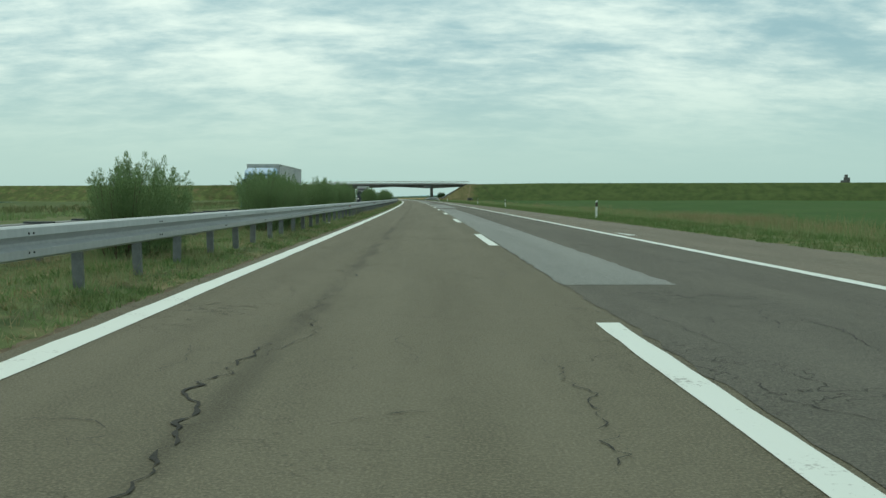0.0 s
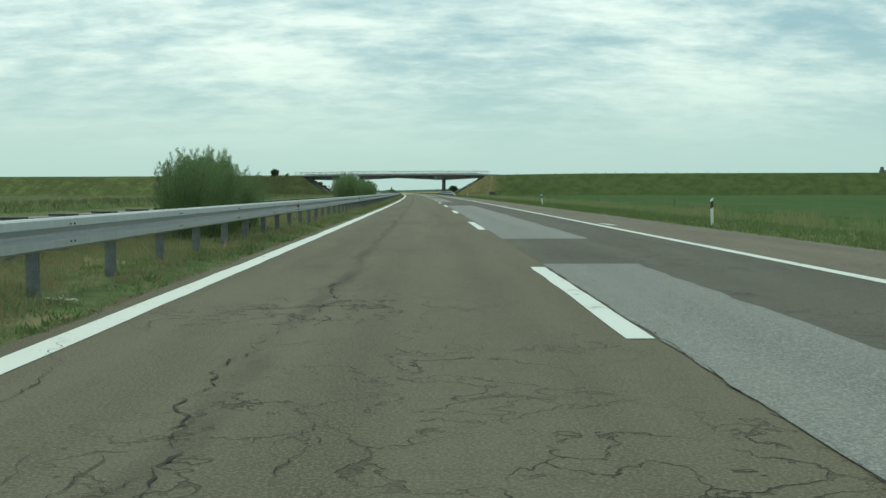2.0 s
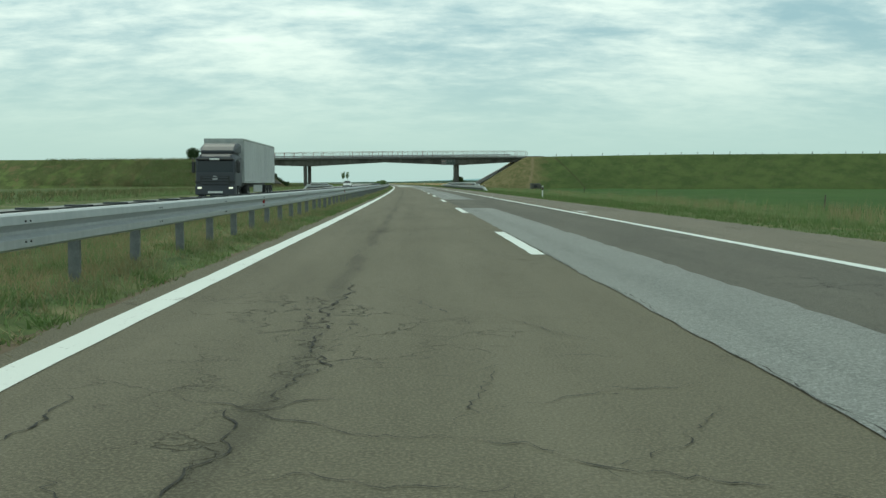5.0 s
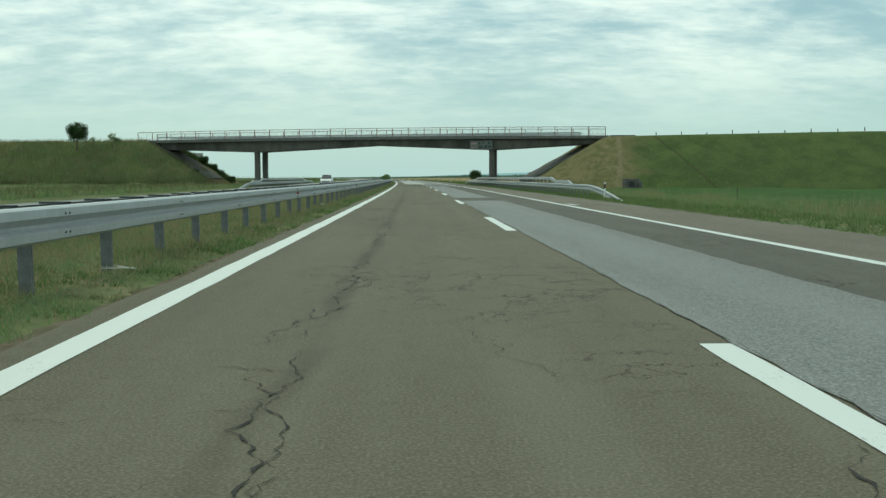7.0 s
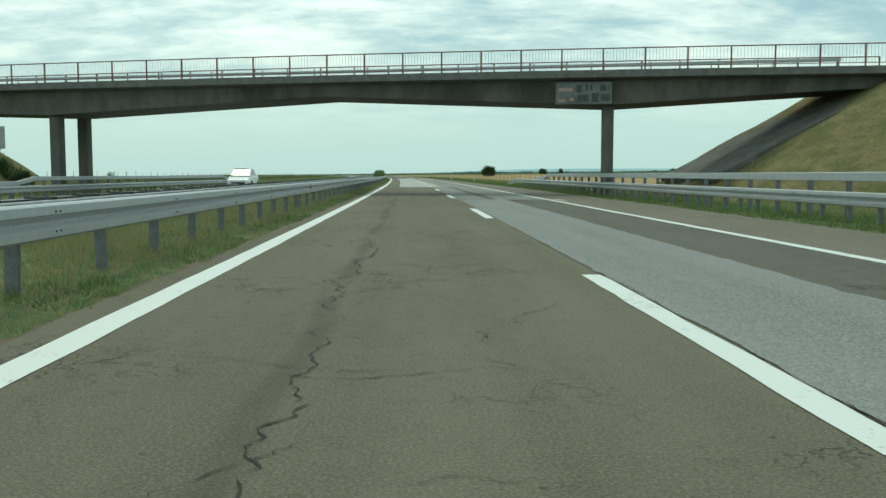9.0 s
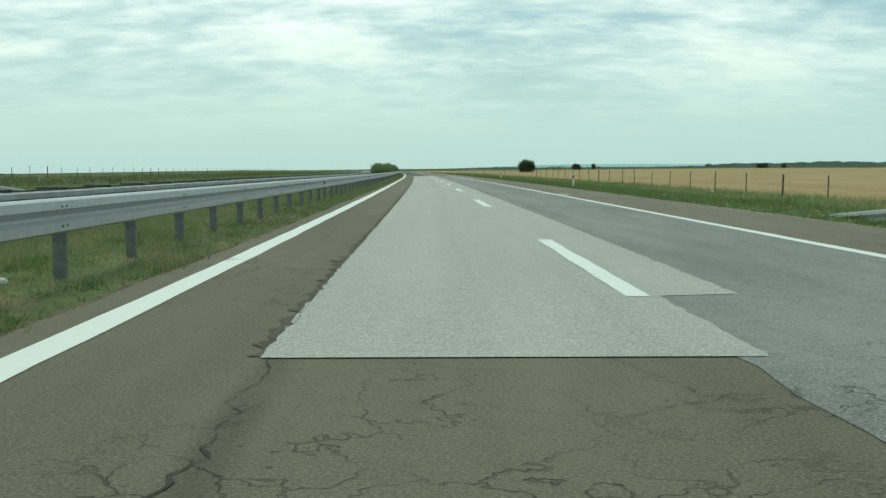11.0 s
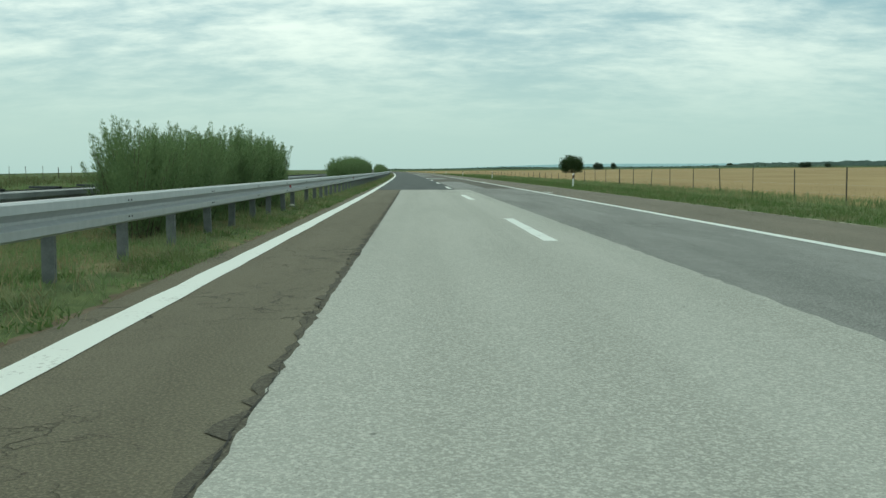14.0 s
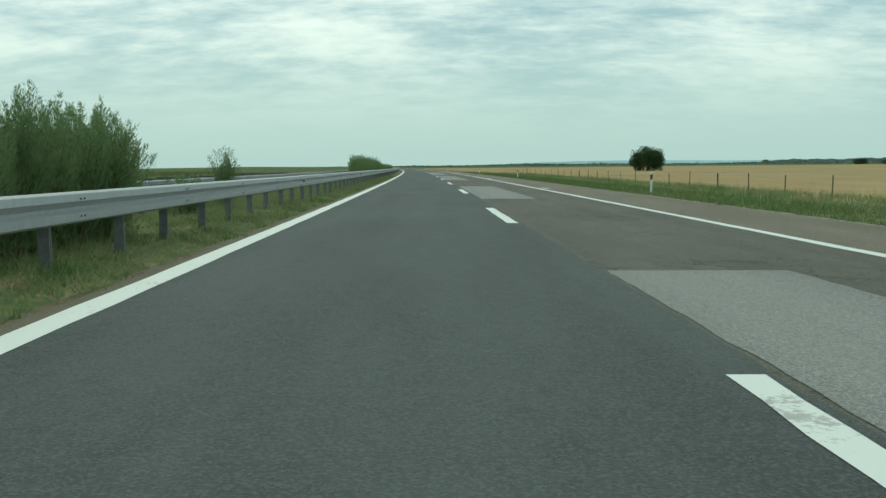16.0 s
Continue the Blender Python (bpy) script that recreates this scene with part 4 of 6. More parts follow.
sheet("crop_canopy", -60, 338, 16.0, 700, -0.10, M_CROP, "even canopy of a green crop field")
sheet("wheat_canopy", 366, 1100, 17.5, 300, -0.14, M_WHEAT, "even canopy of a ripe wheat field")


def foliage(points, out, length, width):
    """Small leaf triangles at points, each along its own outward way."""
    m = len(points)
    out = out / np.linalg.norm(out, axis=1, keepdims=True)
    side = np.cross(out, RNG.normal(0, 1, (m, 3)))
    side /= np.linalg.norm(side, axis=1, keepdims=True)
    length, width = length[:, None], width[:, None]
    return np.stack([points - side * width, points + side * width, points + out * length], 1).reshape(-1, 3)


def shrub(height, reach, shoots, leaves, deep=0.5):
    """A tamarisk-like shrub: a dense leafy heart and many upright feathery shoots."""
    ob = empty("median_shrub", None, "feathery green shrub growing between the guard rails", "shrub", "median shrubs")
    bm = bmesh.new()
    pts, ways, longs, wides = [], [], [], []
    for k in range(shoots):
        a, r = RNG.uniform(0, 2 * np.pi), math.sqrt(RNG.uniform(0, 1))
        px, py = math.cos(a) * r * deep, math.sin(a) * r * reach
        low = k % 4 == 0
        tall = height * (RNG.uniform(0.50, 0.85) if low else RNG.uniform(0.86, 0.98)) * (1.06 - 0.28 * r * r)
        if k % 9 == 2:  # a few leaders stand over the rest
            tall *= 1.07
        lean = np.array([px * 0.6 + RNG.normal(0, 0.07), (py / reach) * (0.55 if low else 0.30) * min(1.0, reach) + RNG.normal(0, 0.07), 1.0])
        lean /= np.linalg.norm(lean)
        bow = RNG.normal(0, 0.05, 3) * tall
        def at(f):
            return np.array([px * 0.6, py * 0.85, -0.05]) + lean * (tall * f) + bow * f * f
        if k % 3 == 1:
            tube(bm, at(0.0), at(0.45), 0.012, 0.008, 3)
            tube(bm, at(0.45), at(0.95), 0.008, 0.003, 3)
        n = leaves
        f = RNG.uniform(0.01, 1.0, n) ** 0.46
        base = np.stack([at(v) for v in f])
        puff = 0.15 * (1.0 - f)[:, None] ** 0.85 + 0.012
        off = np.clip(RNG.normal(0, 1, (n, 3)), -1.8, 1.8) * puff * np.array([1, 1, 0.6])
        pts.append(base + off)
        ways.append(lean * 1.0 + off / puff * 0.30 + RNG.normal(0, 0.2, (n, 3)))
        fine = np.clip((f - 0.5) / 0.5, 0, 1)  # leaves grow finer towards the tips
        longs.append(RNG.uniform(0.055, 0.115, n) * (1 - 0.5 * fine))
        wides.append(RNG.uniform(0.0065, 0.0115, n) * (1 - 0.5 * fine))
    verts = foliage(np.concatenate(pts), np.concatenate(ways), np.concatenate(longs), np.concatenate(wides))
    ob["crest"] = float(np.percentile(verts[:, 2], 99.96))
    tagged(part("stem_tangle", bm, M_STEM, ob), "thin brown stems", kind="stuff")
    solid("foliage", verts, np.arange(len(verts)).reshape(-1, 3), M_LEAF, ob)
    return ob


def sapling(height):
    """A bare thin stem with a small upright feathery crown."""
    ob = empty("median_sapling", None, "thin-stemmed sapling with a feathery tuft on the grassy median", "sapling", "median saplings")
    bm = bmesh.new()
    tube(bm, (0, 0, -0.05), (0.03, 0.02, height * 0.55), 0.010, 0.007, 5)
    tube(bm, (0.03, 0.02, height * 0.55), (0.02, -0.01, height * 0.95), 0.007, 0.003, 5)
    part("stem", bm, M_STEM, ob, "thin brown stem")
    n = 1500
    sprig = RNG.integers(16, size=n)
    a, foot = RNG.uniform(0, 2 * np.pi, 16), RNG.uniform(0.70, 0.86, 16) * height
    f = RNG.uniform(0, 1, n) ** 0.8
    reach = f * RNG.uniform(0.06, 0.16, 16)[sprig]
    rise = f * RNG.uniform(0.14, 0.30, 16)[sprig]
    pts = np.stack([0.02 + np.cos(a[sprig]) * reach, np.sin(a[sprig]) * reach, np.minimum(foot[sprig] + rise, height)], -1) + RNG.normal(0, 0.013, (n, 3))
    ways = np.stack([np.cos(a[sprig]) * 0.5, np.sin(a[sprig]) * 0.5, np.ones(n)], -1) + RNG.normal(0, 0.35, (n, 3))
    verts = foliage(pts, ways, RNG.uniform(0.03, 0.06, n), RNG.uniform(0.004, 0.007, n))
    solid("foliage", verts, np.arange(len(verts)).reshape(-1, 3), M_LEAF, ob)
    return ob


def shrubs():
    kinds = [shrub(h, r, n, 300) for h, r, n in ((2.0, 1.15, 104), (1.9, 1.05, 98), (2.05, 1.0, 96), (1.8, 1.2, 104), (2.0, 0.9, 90), (1.9, 1.1, 34))]
    # stretches of the median with shrubs: from, to, height of the tallest shoots
    rows = ((14.1, 16.5, 1.84), (25.2, 34.0, 1.84), (40.4, 44.8, 2.02), (44.8, 46.4, 1.35), (50.0, 56.0, 1.92), (84.4, 89.6, 2.02), (88.8, 91.4, 1.82), (118.9, 124.4, 2.12), (124.0, 127.0, 1.45), (129.0, 133.4, 1.15), (135.2, 147.4, 2.02), (147.4, 149.0, 1.25),
            (466.0, 472.2, 1.80), (487.0, 493.2, 1.86), (492.6, 501.8, 2.0), (526.4, 530.8, 1.84), (532.4, 537.0, 1.86), (538.4, 548.4, 2.02), (548.4, 557.3, 1.93), (605, 632, 1.9), (632, 650, 1.6), (655, 700, 1.4))
    used = [False] * len(kinds)
    for a, b, top in rows:
        count = max(1, round((b - a - 2.3) / 1.42) + 1)
        inset = min(1.15, (b - a) / 2)
        for s in np.linspace(a + inset, b - inset, count):
            s = float(s) + RNG.uniform(-0.15, 0.15)
            k = int(RNG.integers(5)) if a < 590 else 5
            edge = min(1.0, 0.88 + 0.3 * min(s - a, b - s) / 2.0)
            size = top / kinds[k]["crest"] * RNG.uniform(0.93, 1.03) * edge
            wide = RNG.uniform(0.9, 1.05) * min(1.05, 0.55 + 0.25 * top, 0.36 + 0.3 * (b - a))
            m = spot(s, -6.30 + RNG.normal(0, 0.12), -0.03, RNG.choice([0, 180]) + RNG.normal(0, 12)) @ Matrix.Diagonal((wide, wide, size, 1))
            if not used[k]:
                kinds[k].matrix_basis, used[k] = m, True
            else:
                twin = copy_thing(kinds[k], m)
                twin.matrix_basis = m
    stalk = sapling(1.75)
    stalk.matrix_basis = spot(229.0, -6.3, -0.03)
    copy_thing(stalk, spot(233.8, -6.3, -0.03, 100) @ Matrix.Diagonal((0.9, 0.9, 1.03, 1)))
    cone = shrub(1.55, 0.17, 30, 180, 0.15)
    cone.matrix_basis = spot(565.2, -6.40, -0.03)
    copy_thing(cone, spot(561.6, -6.4, -0.03, 70) @ Matrix.Diagonal((1.3, 1.3, 0.62, 1)))


shrubs()


def crown_tree(name, wide, tall, label, trunk=0.4, leaves=5200, leaf=0.16, mat=None, seed=1):
    """A tapered trunk with limbs and a crown of many small leaves gathered in clumps."""
    rng = np.random.default_rng(seed)
    ob = empty(name, None, label, "tree")
    bm = bmesh.new()
    tube(bm, (0, 0, -1.0), (0, 0, tall * 0.45), wide * 0.045, wide * 0.028, 8)
    clumps = []
    for k in range(52):
        a, e = rng.uniform(0, 2 * np.pi), rng.uniform(-0.95, 1.0)
        r = rng.uniform(0.55, 0.92)
        c = np.array([math.cos(a) * r * wide * 0.42 * math.sqrt(max(0.05, 1 - e * e * 0.8)), math.sin(a) * r * wide * 0.42 * math.sqrt(max(0.05, 1 - e * e * 0.8)),
                      tall * (trunk + (1 - trunk) * (0.47 + 0.46 * e * r))])
        clumps.append(c)
        if k % 3 == 0:
            tube(bm, (0, 0, tall * rng.uniform(0.2, 0.45)), c, wide * 0.014, wide * 0.004, 5)
    part("trunk", bm, M_STEM, ob, "brown trunk and limbs")
    pick = rng.integers(len(clumps), size=leaves)
    off = np.clip(rng.normal(0, 1, (leaves, 3)), -1.7, 1.7) * wide * 0.07
    pts = np.array(clumps)[pick] + off
    verts = foliage(pts, off + rng.normal(0, wide * 0.06, (leaves, 3)), rng.uniform(0.7, 1.5, leaves) * leaf, rng.uniform(0.3, 0.6, leaves) * leaf)
    solid("crown", verts, np.arange(3 * leaves).reshape(-1, 3), mat or M_TREE_LEAF, ob)
    return ob


lone = crown_tree("lone_tree", 7.4, 5.0, "round dark-green tree alone beside the wheat field", 0.0, 15000, 0.2, seed=3)
lone.matrix_basis = spot(729.0, 45.9, 0.0)
tree = crown_tree("field_tree", 11.0, 6.2, "dark bushy tree far out in the fields", 0.0, 3600, 0.5, M_FAR_LEAF, seed=5)
tree.matrix_basis = spot(1274.0, 207.6, 0.8)
for s, lat, k, h in ((1467, 292.0, 0.62, 1.1), (1298, 420.6, 1.3, 0.9), (1924, 706.0, 1.2, 1.1), (1310, 452.0, 0.6, 0.7)):
    copy_thing(tree, spot(s, lat, float(lie(s, lat)) - 0.8, 40 * k) @ Matrix.Diagonal((k, k, h, 1)))
ridge = crown_tree("bank_tree", 3.0, 2.75, "small round tree on top of the embankment", 0.0, 6500, 0.11, seed=8)
ridge.matrix_basis = spot(353.2, -43.7, 5.45)
small = crown_tree("bank_sapling", 1.5, 2.0, "thin sapling on top of the embankment", 0.2, 700, 0.10, M_LEAF, seed=9)
small.matrix_basis = spot(355.0, -39.9, 5.45) @ Matrix.Diagonal((0.8, 0.8, 0.7, 1))
copy_thing(small, spot(354.0, -42.0, 5.4) @ Matrix.Diagonal((0.7, 0.7, 0.6, 1)))
scrub = crown_tree("slope_bush", 1.9, 1.3, "dark green bush on the slope beside the bridge", 0.0, 2600, 0.09, seed=12)
scrub.matrix_basis = BRIDGE @ pose(6.2, 6.4, 2.75)
for x, y, z, k in ((7.6, 6.6, 1.95, 0.8), (9.0, 6.2, 1.15, 0.7), (10.6, 6.0, 0.3, 0.75), (4.4, 0.2, 3.75, 0.45), (6.4, -0.2, 2.6, 0.5), (8.3, -0.4, 1.45, 0.55), (-2.4, -1.0, 5.55, 0.62)):
    copy_thing(scrub, BRIDGE @ pose(x, y, z, 0, 0, 97 * x) @ Matrix.Diagonal((k, k, k, 1)))
copy_thing(small, spot(492.0, -60.0, 0.0) @ Matrix.Diagonal((1.6, 1.6, 1.2, 1)))


VILLAGE = (0.245, 0.60)  # bearings between which a village's trees rise over the fields


def far_woods():
    """Low woods and hedges all along the horizon, following the lie of the land."""
    def tilt(x, y):
        off = x + 0.075 * y
        return np.where(off < 0, 0.016 * off, 0.007 * off)
    n = 1900
    a = RNG.uniform(-1.25, 1.25, n)
    dist = RNG.uniform(1350, 2300, n)
    # gaps and heights by direction
    tall = 1.2 + 2.4 * np.clip(np.sin(a * 9.0) + np.sin(a * 23.0 + 1.0) * 0.7 + 0.4, 0, 2) * np.where(a > 0.08, 0.8, 0.5)
    verts = []
    for k in range(24):
        cx, cy = np.sin(a) * dist + RNG.normal(0, 7, n), np.cos(a) * dist + 350 + RNG.normal(0, 7, n)
        z = tall * RNG.uniform(0.0, 1.0, n) ** 0.7 + tilt(cx, cy)
        size = RNG.uniform(0.7, 1.7, n)
        p = np.stack([cx, cy, z], -1)
        w_ = RNG.normal(0, 1, (n, 3)) + np.array([0, 0, 0.6])
        verts.append(foliage(p, w_, size * 1.5, size * 0.9))
    verts = np.concatenate(verts)
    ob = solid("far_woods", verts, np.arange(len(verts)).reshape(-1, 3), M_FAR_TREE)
    tagged(ob, "low dark-green woods and hedges along the horizon", "woods", kind="stuff")
    th = np.linspace(-1.3, 1.3, 900)
    hedge = 0.8 + 3.2 * np.clip(np.sin(th * 9.0) * 0.6 + np.sin(th * 23.0 + 1.0) * 0.5 + np.sin(th * 61.0) * 0.25 + 0.35, 0, 2) + RNG.normal(0, 0.35, 900)
    x, y = np.sin(th) * 1750, np.cos(th) * 1750 + 350
    v = np.concatenate([np.stack([x, y, np.full(900, -40.0)], -1), np.stack([x, y, hedge + tilt(x, y)], -1)])
    i = np.arange(899)
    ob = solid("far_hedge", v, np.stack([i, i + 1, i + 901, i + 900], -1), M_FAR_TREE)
    structure(ob, "low hazy green hedges along the horizon", "backdrop")
    th = np.linspace(VILLAGE[0], VILLAGE[1], 700)
    crowns = 6.5 + 4.2 * np.clip((th - VILLAGE[0]) / 0.04, 0, 1) * (0.7 + 0.3 * np.sin(th * 57.0)) + 0.9 * np.sin(th * 310.0) * np.sin(th * 97.0) + np.abs(RNG.normal(0, 0.8, 700))
    x, y = np.sin(th) * 1900, np.cos(th) * 1900 + 350
    v = np.concatenate([np.stack([x, y, np.full(700, -40.0)], -1), np.stack([x, y, crowns + tilt(x, y)], -1)])
    i = np.arange(699)
    ob = solid("backdrop_village_trees", v, np.stack([i, i + 1, i + 701, i + 700], -1), M_VILLAGE)
    structure(ob, "hazy grey-green trees of a far village on the horizon", "backdrop")
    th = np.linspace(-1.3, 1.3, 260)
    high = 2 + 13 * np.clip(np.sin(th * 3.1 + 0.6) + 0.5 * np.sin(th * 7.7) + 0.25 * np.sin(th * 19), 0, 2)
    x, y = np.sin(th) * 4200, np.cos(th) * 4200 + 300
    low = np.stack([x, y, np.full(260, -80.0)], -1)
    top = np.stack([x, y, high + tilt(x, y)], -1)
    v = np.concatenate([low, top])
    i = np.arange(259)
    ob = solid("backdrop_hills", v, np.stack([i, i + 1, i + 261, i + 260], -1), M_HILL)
    structure(ob, "faint blue hills on the horizon", "backdrop")


far_woods()


def bank_tufts(name, n, x0, x1, y0, y1, height, mat, label, wide=0.02):
    """Weeds on the embankment faces, set on the slope in the bridge's axes."""
    x, y = RNG.uniform(x0, x1, n), RNG.uniform(y0, y1, n)
    edge_r, edge_l = SPAN - 1.9, 1.6
    r = np.where(x > SPAN / 2, x - edge_r - nose(y), edge_l - x)
    d = np.hypot(np.maximum(0, -r), np.maximum(0, np.maximum(-1.0 - y, y - WIDE - 1.2)))
    z = np.where(x > SPAN / 2, 5.95 + 0.012 * np.clip(r, 0, 30), 5.82) - 0.60 * d - 0.35
    keep = z > 0.05
    x, y, z = np.repeat(x[keep], 4), np.repeat(y[keep], 4), np.repeat(z[keep], 4)
    m = len(x)
    x, y = x + RNG.normal(0, 0.1, m), y + RNG.normal(0, 0.1, m)
    size = RNG.uniform(height[0], height[1], m)
    a = RNG.uniform(0, 2 * np.pi, m)
    base = np.stack([x, y, z], -1)
    side = np.stack([np.cos(a), np.sin(a), 0 * a], -1) * wide
    tip = base + np.stack([RNG.normal(0, 0.3, m) * size, RNG.normal(0, 0.3, m) * size, size], -1)
    ob = solid(name, np.stack([base - side, base + side, tip], 1).reshape(-1, 3), np.arange(3 * m).reshape(-1, 3), mat)
    ob.matrix_basis = BRIDGE
    return tagged(ob, label, "weeds", kind="stuff")


bank_tufts("bank_grass", 24000, SPAN - 8, SPAN + 45, -11, -1, (0.10, 0.35), M_GRASS, "rough grass on the embankment slope")
bank_tufts("bank_straw", 11000, SPAN - 12, SPAN + 6, -11, 0, (0.10, 0.35), M_STRAW, "dry grass beside the abutment")
bank_tufts("bank_herbs", 9000, -16, 11, -10, -1.5, (0.3, 1.0), M_GRASS, "lush green weeds on the embankment slope", 0.04)
bank_tufts("bank_weeds", 15000, -40, 12, -11, 0, (0.2, 0.9), M_WEED, "tall weeds on the embankment slope")
bank_tufts("bank_dry_weeds", 9000, -20, 12, -11, 0, (0.2, 0.9), M_STRAW, "dry weeds on the embankment slope")
bank_tufts("slope_scrub", 2600, 1.0, 11.0, 0.0, 6.5, (0.15, 0.5), M_STRAW, "dry scrub on the slope below the bridge")
bank_tufts("dark_scrub", 900, 3.0, 11.5, 5.2, 7.6, (0.2, 0.9), M_TREE_LEAF, "dark bushy scrub along the slope beyond the bridge", 0.05)
bank_tufts("dark_scrub", 1500, 2.2, 9.8, -1.2, 1.4, (0.2, 0.6), M_TREE_LEAF, "dark scrub along the slope beside the bridge", 0.04)
bank_tufts("slope_scrub", 1200, SPAN - 10, SPAN - 2, 0.5, 6.0, (0.15, 0.4), M_STRAW, "sparse dry scrub on the slope below the bridge")

# ---------------------------------------------------------------- road furniture
M_WHITE = material("white_plastic", mottled((0.66, 0.67, 0.64), (0.76, 0.76, 0.73), 6.0), 0.45)
M_DIMRED = material("dull_red_reflector", mottled((0.10, 0.018, 0.016), (0.16, 0.03, 0.025), 30.0), 0.3)
M_BLACK = material("black_plastic", mottled((0.018, 0.018, 0.018), (0.035, 0.035, 0.035), 8.0), 0.5)


def delineator():
    ob = empty("delineator_post", None, "white plastic delineator post with a black band and red reflector", "delineator", "delineator posts")
    form = ((-0.06, -0.05), (0.06, -0.05), (0.045, 0.04), (0.0, 0.07), (-0.045, 0.04))

    def piece(z0, z1, tilt0=0.0, tilt1=0.0, grow=0.0):
        bm = bmesh.new()
        a = [bm.verts.new((x * (1 + grow), y * (1 + grow), z0 + x * tilt0)) for x, y in form]
        b = [bm.verts.new((x * (1 + grow), y * (1 + grow), z1 + x * tilt1)) for x, y in form]
        for i in range(5):
            bm.faces.new((a[i], a[(i + 1) % 5], b[(i + 1) % 5], b[i]))
        bm.faces.new(a[::-1])
        bm.faces.new(b)
        return bm
    part("post_body", piece(-0.3, 0.52, 0, 0.5), M_WHITE, ob)
    part("black_band", piece(0.52, 0.77, 0.5, 0.5, 0.01), M_BLACK, ob, "black slanted band")
    part("post_cap", piece(0.77, 0.84, 0.5, 0.9), M_WHITE, ob)
    bm = bmesh.new()
    box(bm, (-0.018, -0.058, 0.58), (0.018, -0.05, 0.72), 0.003)
    part("reflector", bm, M_DIMRED, ob, "dull red rectangular reflector")
    return ob


first = delineator()
first.matrix_basis = spot(46.9, 7.45, 0.06, 3) @ Matrix.Diagonal((0.85, 0.85, 0.93, 1))
for s, lean in ((95.4, -2), (135.8, -6), (232.5, 0), (280.4, 1), (-2, 0), (428.2, 0), (477.9, -1), (528.0, 1), (579.2, 0), (629, 1), (679, 0), (729, 0), (779, 0)):
    copy_thing(first, spot(s, 7.42, 0.05, RNG.normal(0, 4), 0, lean) @ Matrix.Diagonal((0.85, 0.85, 0.93, 1)))


def drop_mark(s):
    """A white drop-shaped painted mark beside the edge line, its point far ahead."""
    n = 14
    v, outline = [], []
    for i in range(n + 1):
        f = i / n
        half = 0.13 * (1 - f) ** 0.8 * min(1.0, math.sqrt(f / 0.08))
        outline.append((s - 1.05 + 2.1 * f, half))
    for a, h in outline:
        mid = 4.13 - 0.10 * (a - s + 1.05) / 2.1
        for q in (mid - h, mid + h):
            x, y = xy(a, q)
            v.append((float(x), float(y), 0.0095))
    faces = [(2 * i, 2 * i + 1, 2 * i + 3, 2 * i + 2) for i in range(n)]
    ob = solid("shoulder_mark", v, faces, M_LINE)
    return tagged(ob, "white drop-shaped mark painted beside the edge line", "road marking", "shoulder marks", "structure")


for i in range(-1, 22):
    drop_mark(25.3 + 35.03 * i)


# ---------------------------------------------------------------- cracks and seams in the asphalt
def crack(verts, faces, s0, s1, lat0, lat1, wide, step=0.12, wander=0.05):
    n = max(3, int(math.hypot(s1 - s0, (lat1 - lat0)) / step))
    f = np.linspace(0, 1, n)
    drift = np.cumsum(RNG.normal(0, wander, n))
    drift -= f * drift[-1]
    if abs(s1 - s0) > abs(lat1 - lat0):
        s, lat = s0 + (s1 - s0) * f, lat0 + (lat1 - lat0) * f + drift
        ds, dl = 0.0, 1.0
    else:
        s, lat = s0 + (s1 - s0) * f + drift, lat0 + (lat1 - lat0) * f
        ds, dl = 1.0, 0.0
    w_ = wide * np.clip(RNG.normal(0.7, 0.5, n), 0.0, 2.0) * np.sin(np.pi * np.clip(f, 0.02, 0.98)) ** 0.4
    ax, ay = xy(s - ds * w_ / 2, lat - dl * w_ / 2)
    bx, by = xy(s + ds * w_ / 2, lat + dl * w_ / 2)
    k = len(verts)
    for i in range(n):
        verts += [(float(ax[i]), float(ay[i]), 0.0065), (float(bx[i]), float(by[i]), 0.0065)]
    faces += [(k + 2 * i, k + 2 * i + 1, k + 2 * i + 3, k + 2 * i + 2) for i in range(n - 1)]


